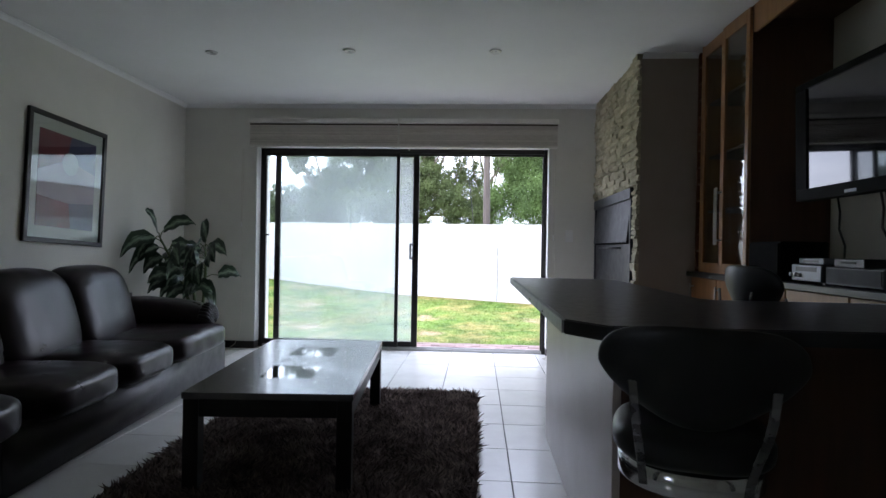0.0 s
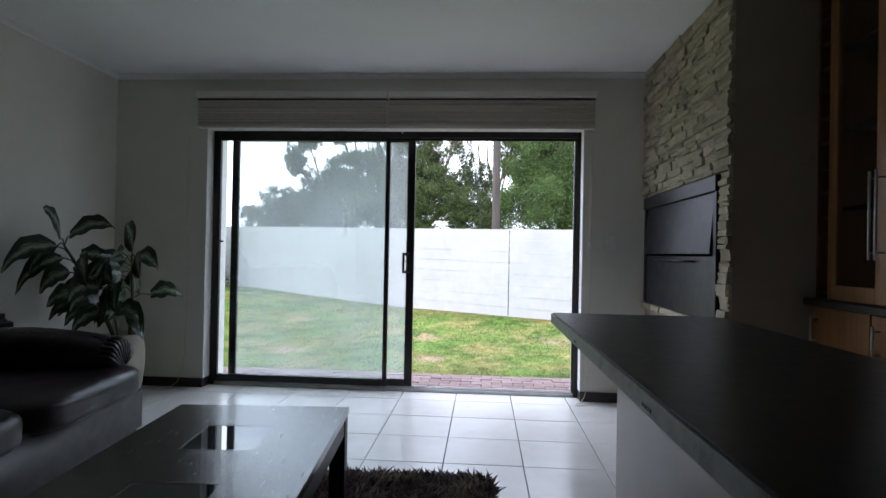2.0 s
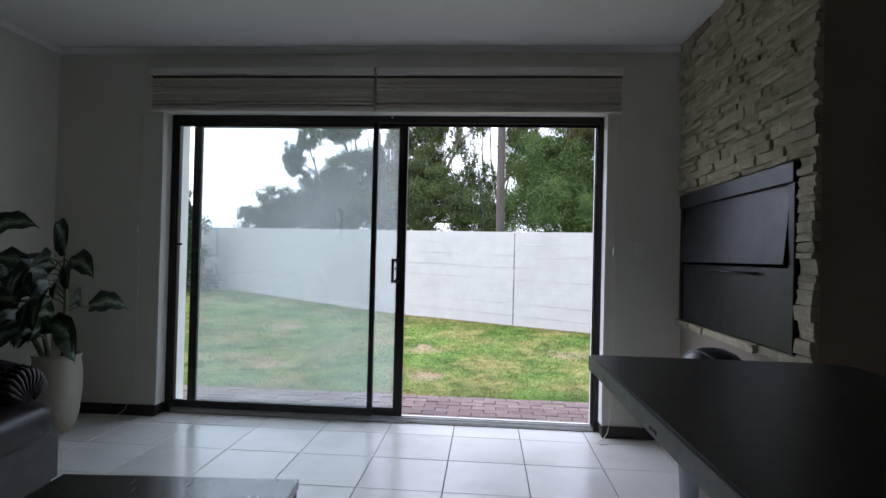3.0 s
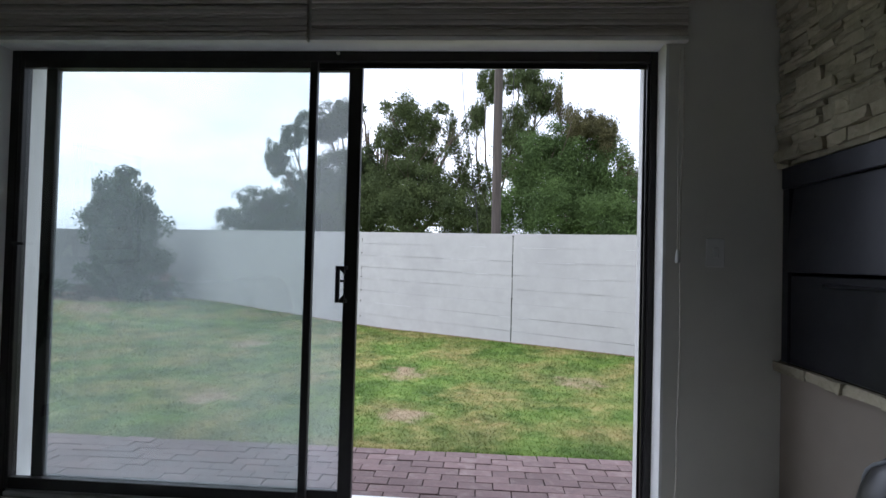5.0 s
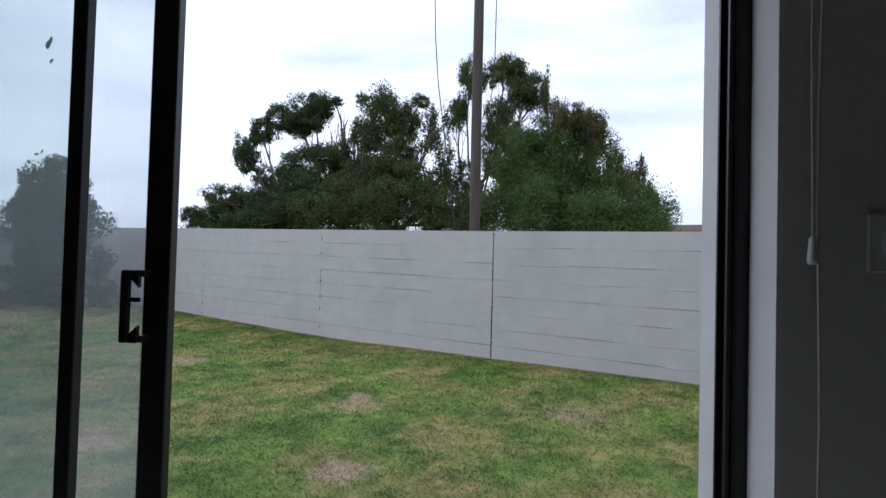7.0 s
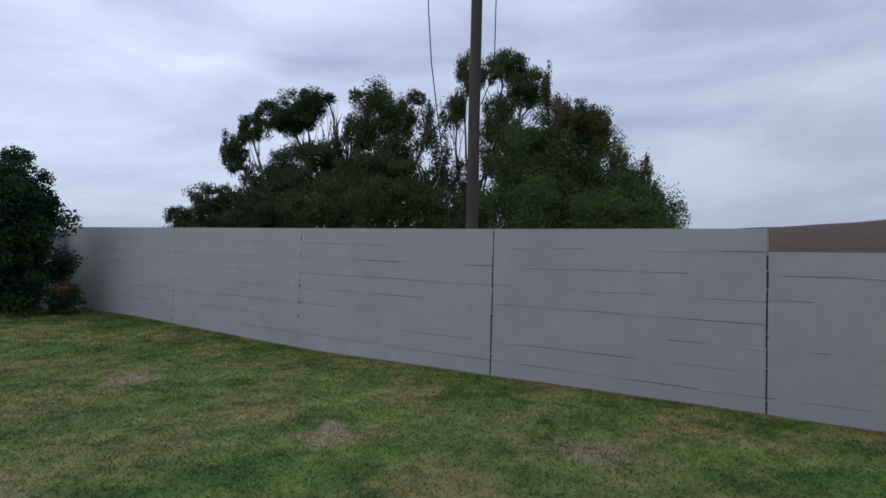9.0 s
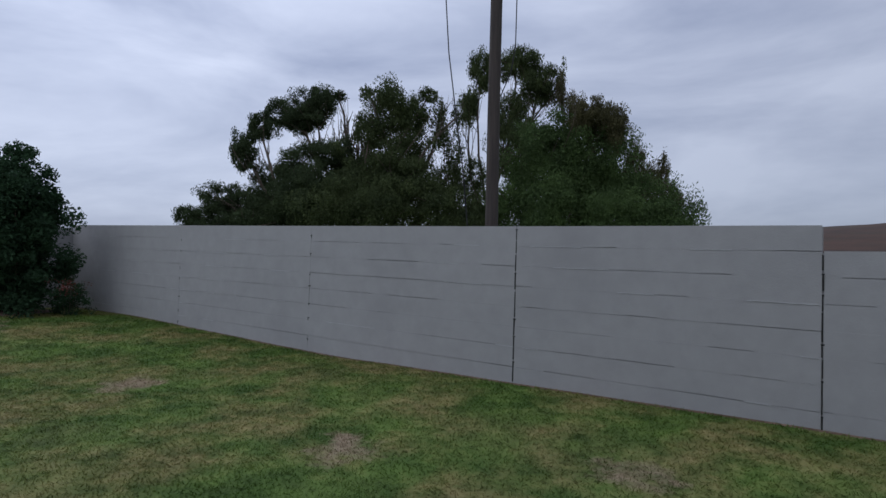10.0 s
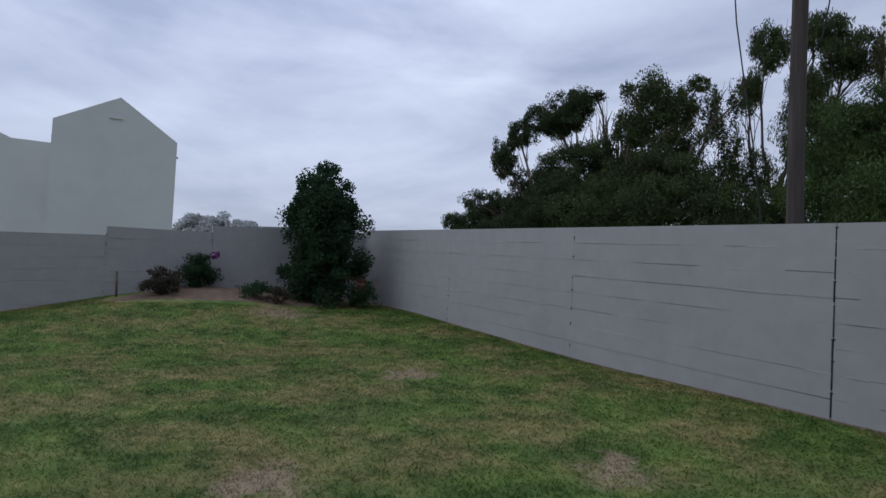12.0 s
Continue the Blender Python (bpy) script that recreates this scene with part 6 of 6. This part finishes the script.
gable_house()
far = thing("distant_building", pose(-46, 47, 0), "pale low buildings far off beyond the side wall", "building")
part("wall", boxed(-5.2, 6.5, 0.5, 6, -0.3, 3.75, 0.0), HOUSE_PAINT, far)
part("roof", boxed(-5.4, 6.7, 0.4, 6.1, 3.75, 3.92), ROOF, far)
# pale leaf colour with the haze of distance painted in
HAZY_LEAF = foliage("hazy_leaf", (0.50, 0.51, 0.51), (0.44, 0.45, 0.45), 1.0, 0.7)
for fx, fz, fr in ((-48.2, 3.7, 1.5), (-45.4, 3.5, 1.7), (-41.6, 3.2, 1.3)):
    ft = thing("distant_tree", pose(fx, 44.5, 0), "pale hazy tree far off beyond the side wall", "tree", "distant trees")
    part("trunk", tube(bmesh.new(), [(0, 0, -0.3), (0.1, 0, 1.6), (0.0, 0, fz)], [0.22, 0.16, 0.06], 8), BARK, ft, "", True)
    mesh_part("crown", leaves_mesh("crown", np.random.default_rng(int(fr * 10)), [(0, 0, fz, fr, fr, 1.0, 1), (fr * 0.5, 0, fz - 0.7, fr, fr, 0.9, 1), (-fr * 0.6, 0, fz - 0.8, fr, fr, 0.8, 1)], 16000, 0.24, 0.15, HAZY_LEAF, 0.2, 50), ft)

# ---- far hill ----
hv, hf = [], []
nh, mh = 60, 14
for j in range(mh + 1):
    for i in range(nh + 1):
        az = radians(-4 + 75 * i / nh)
        r = 190 + 260 * j / mh
        x, y = math.sin(az) * r, math.cos(az) * r
        crest = 30.5 + 6 * smooth_step((math.degrees(az) - 24) / 18) + 1.2 * noise.noise((i * 0.35, 0, 0)) - 26 * (1 - smooth_step((math.degrees(az) - 4) / 15))
        hv.append((x, y, -0.4 + crest * smooth_step(j / mh * 1.2) + 0.6 * noise.noise((x * 0.03, y * 0.03, 2))))
for j in range(mh):
    for i in range(nh):
        a = j * (nh + 1) + i
        hf.append((a, a + 1, a + nh + 2, a + nh + 1))
hill = new("backdrop", arrays("backdrop", np.array(hv), np.array(hf), HILL))
hill.data.polygons.foreach_set("use_smooth", [True] * len(hill.data.polygons))
tagged(hill, "brown ploughed hillside far beyond the garden", "hill", "", "structure")

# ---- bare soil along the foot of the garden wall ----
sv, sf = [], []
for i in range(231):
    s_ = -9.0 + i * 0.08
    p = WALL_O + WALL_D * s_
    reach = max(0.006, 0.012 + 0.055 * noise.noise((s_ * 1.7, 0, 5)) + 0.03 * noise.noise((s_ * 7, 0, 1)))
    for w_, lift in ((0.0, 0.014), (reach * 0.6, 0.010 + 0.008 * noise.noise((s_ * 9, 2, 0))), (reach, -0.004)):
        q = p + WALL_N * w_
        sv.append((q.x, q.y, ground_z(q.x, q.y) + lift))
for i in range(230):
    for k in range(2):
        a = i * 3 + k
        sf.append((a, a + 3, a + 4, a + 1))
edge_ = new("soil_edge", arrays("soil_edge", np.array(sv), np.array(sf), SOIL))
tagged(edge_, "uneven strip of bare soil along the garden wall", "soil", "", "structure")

# ---- lawn grass ----
rng = np.random.default_rng(9)
N = 420000
u = rng.random(N)
gy = 7.42 + 8.7 * u ** 1.35
gx = rng.uniform(-10.3, 5.5, N)
w = (gx - WALL_O.x) * WALL_N.x + (gy - WALL_O.y) * WALL_N.y
wl_ = (gx - CORNER.x) * L_N.x + (gy - CORNER.y) * L_N.y
bed = (((gx - BED.x) * L_D.x + (gy - BED.y) * L_D.y) / 2.45) ** 2 + (((gx - BED.x) * L_N.x + (gy - BED.y) * L_N.y) / 1.1) ** 2
keep = (w > 0.02) & (wl_ > 0.03) & (bed > 1.0)
gx, gy, w = gx[keep], gy[keep], w[keep]
N = len(gx)
gz = np.array([ground_z(a, b) for a, b in zip(gx, gy)])
h = rng.uniform(0.010, 0.028, N) * (1 + 0.6 * np.exp(-w / 0.05) + 0.8 * np.exp(-(gy - 7.42) / 0.05))
ang = rng.uniform(0, 2 * math.pi, N)
sd = np.stack([np.cos(ang), np.sin(ang), np.zeros(N)], 1) * (0.0022 + 0.0011 * (gy - 7.4) ** 0.8)[:, None] * rng.uniform(0.7, 1.4, N)[:, None]
root = np.stack([gx, gy, gz - 0.003], 1)
tip = root + np.stack([rng.normal(size=N) * 0.026, rng.normal(size=N) * 0.026, h], 1)
v = np.stack([root - sd, root + sd, tip], 1).reshape(-1, 3)
grass = new("grass", arrays("grass", v, np.arange(N * 3).reshape(-1, 3), GRASS))
tagged(grass, "short green and straw-coloured lawn grass", "grass", "", "stuff")

# ---- brick paving outside the door ----
paving = thing("pavement", pose(0, 0, 0), "reddish brown brick paving strip outside the door", "paving", "", "structure")
part("bed", boxed(-5.2, 4.8, 6.30, 7.40, -0.238, -0.152), PAVER_BED, paving)
brick = mesh_of("brick", boxed(-0.0985, 0.0985, -0.0483, 0.0483, -0.06, 0.0, 0.003), PAVER)
rng_b = random.Random(2)
rest = bmesh.new()
placed = 0
for r in range(10):
    y = 6.435 + r * 0.101
    for c in range(-24, 23):
        x = c * 0.202 + (0.101 if r % 2 else 0.0)
        dz, rot = rng_b.uniform(-0.004, 0.003), rng_b.uniform(-0.8, 0.8)
        if -3.0 < x < 2.3 and r > 0 and placed < 300:
            ob = new("brick", brick)
            ob.parent = paving
            ob.matrix_basis = pose(x, y, -0.126 + dz, rng_b.uniform(-0.7, 0.7), rng_b.uniform(-0.7, 0.7), rot)
            placed += 1
        else:
            box(rest, x - 0.0965, x + 0.0965, y - 0.0465, y + 0.0465, -0.186, -0.126 + dz)
tagged(part("bricks", rest, PAVER, paving), "", "", "", "stuff")

# ---- floor tiles ----
tile = mesh_of("tile", boxed(-0.2125, 0.2125, -0.2125, 0.2125, -0.010, 0.0, 0.0015), TILE)
TX, TY0, T = 0.611 - 0.215, 5.432 - 0.215, 0.43
rng_t = random.Random(6)
for i in range(-6, 7):
    for j in range(-19, 4):
        x, y = TX + i * T, TY0 + j * T
        a, b = max(x - 0.2125, X0 + 0.002), min(x + 0.2125, X1 - 0.002)
        c, d = max(y - 0.2125, Y0 + 0.002), min(y + 0.2125, 6.094)
        if b - a < 0.02 or d - c < 0.02:
            continue
        full = b - a > 0.42 and d - c > 0.42
        me = tile if full else mesh_of("tile", boxed(a - x, b - x, c - y, d - y, -0.010, 0.0, 0.0015), TILE)
        ob = new("tile", me)
        ob.parent = floor
        ob.matrix_basis = pose(x, y, rng_t.uniform(-0.0006, 0.0006), rng_t.uniform(-0.05, 0.05), rng_t.uniform(-0.05, 0.05), 0)

# ---- ledge stone facing on the chimney ----
facing = thing("stone_facing", pose(CX, 0, 0), "dry-stacked ledge stone facing round the barbecue", "stone cladding", "", "structure")
part("mortar", box(boxed(-0.006, -0.001, CY + 0.002, Y1, BZ1 + 0.002, CEIL - 0.001), -0.006, -0.001, CY + 0.002, BY0 - 0.002, 0.735, BZ1 + 0.002), STONE_BED, facing)
part("mortar", boxed(-0.006, -0.001, BY0 - 0.002, Y1, 0.747, BZ0 - 0.002), STONE_BED, facing)
rng_s = random.Random(14)


def stone_piece(w, h, d, seed):
    bm = bmesh.new()
    bmesh.ops.create_cube(bm, size=1)
    bmesh.ops.subdivide_edges(bm, edges=bm.edges[:], cuts=1, use_grid_fill=True)
    r = random.Random(seed)
    for q in bm.verts:
        q.co = Vector((q.co.x * d - d / 2, q.co.y * w, q.co.z * h))
        if q.co.x < -d * 0.4:
            q.co += Vector((r.uniform(-0.006, 0.005), r.uniform(-0.003, 0.003), r.uniform(-0.003, 0.003)))
    return mesh_of("stone", bm, STONE)


def stone_rows(y0, y1, z0, z1):
    z = z0
    while z < z1 - 0.012:
        h = min(rng_s.choice((0.026, 0.033, 0.04, 0.048, 0.06)), z1 - z)
        if z1 - z - h < 0.02:
            h = z1 - z
        y = y0
        while y < y1 - 0.004:
            w = min(rng_s.uniform(0.07, 0.26), y1 - y)
            if y1 - y - w < 0.05:
                w = y1 - y
            split = h > 0.055 and rng_s.random() < 0.35
            for part_z, part_h in (((z, h * 0.5), (z + h * 0.5, h * 0.5)) if split else ((z, h),)):
                ob = new("stone", stone_piece(w - 0.004, part_h - 0.0035, rng_s.uniform(0.012, 0.036), rng_s.random()))
                ob.parent = facing
                ob.matrix_basis = pose(-0.003, y + w / 2, part_z + part_h / 2)
            y += w
        z += h


stone_rows(CY - 0.012, Y1 - 0.002, BZ1 + 0.004, CEIL - 0.004)
stone_rows(CY - 0.012, BY0 - 0.004, 0.73, BZ1 + 0.004)
stone_rows(BY0, Y1 - 0.002, 0.745, BZ0 - 0.004)
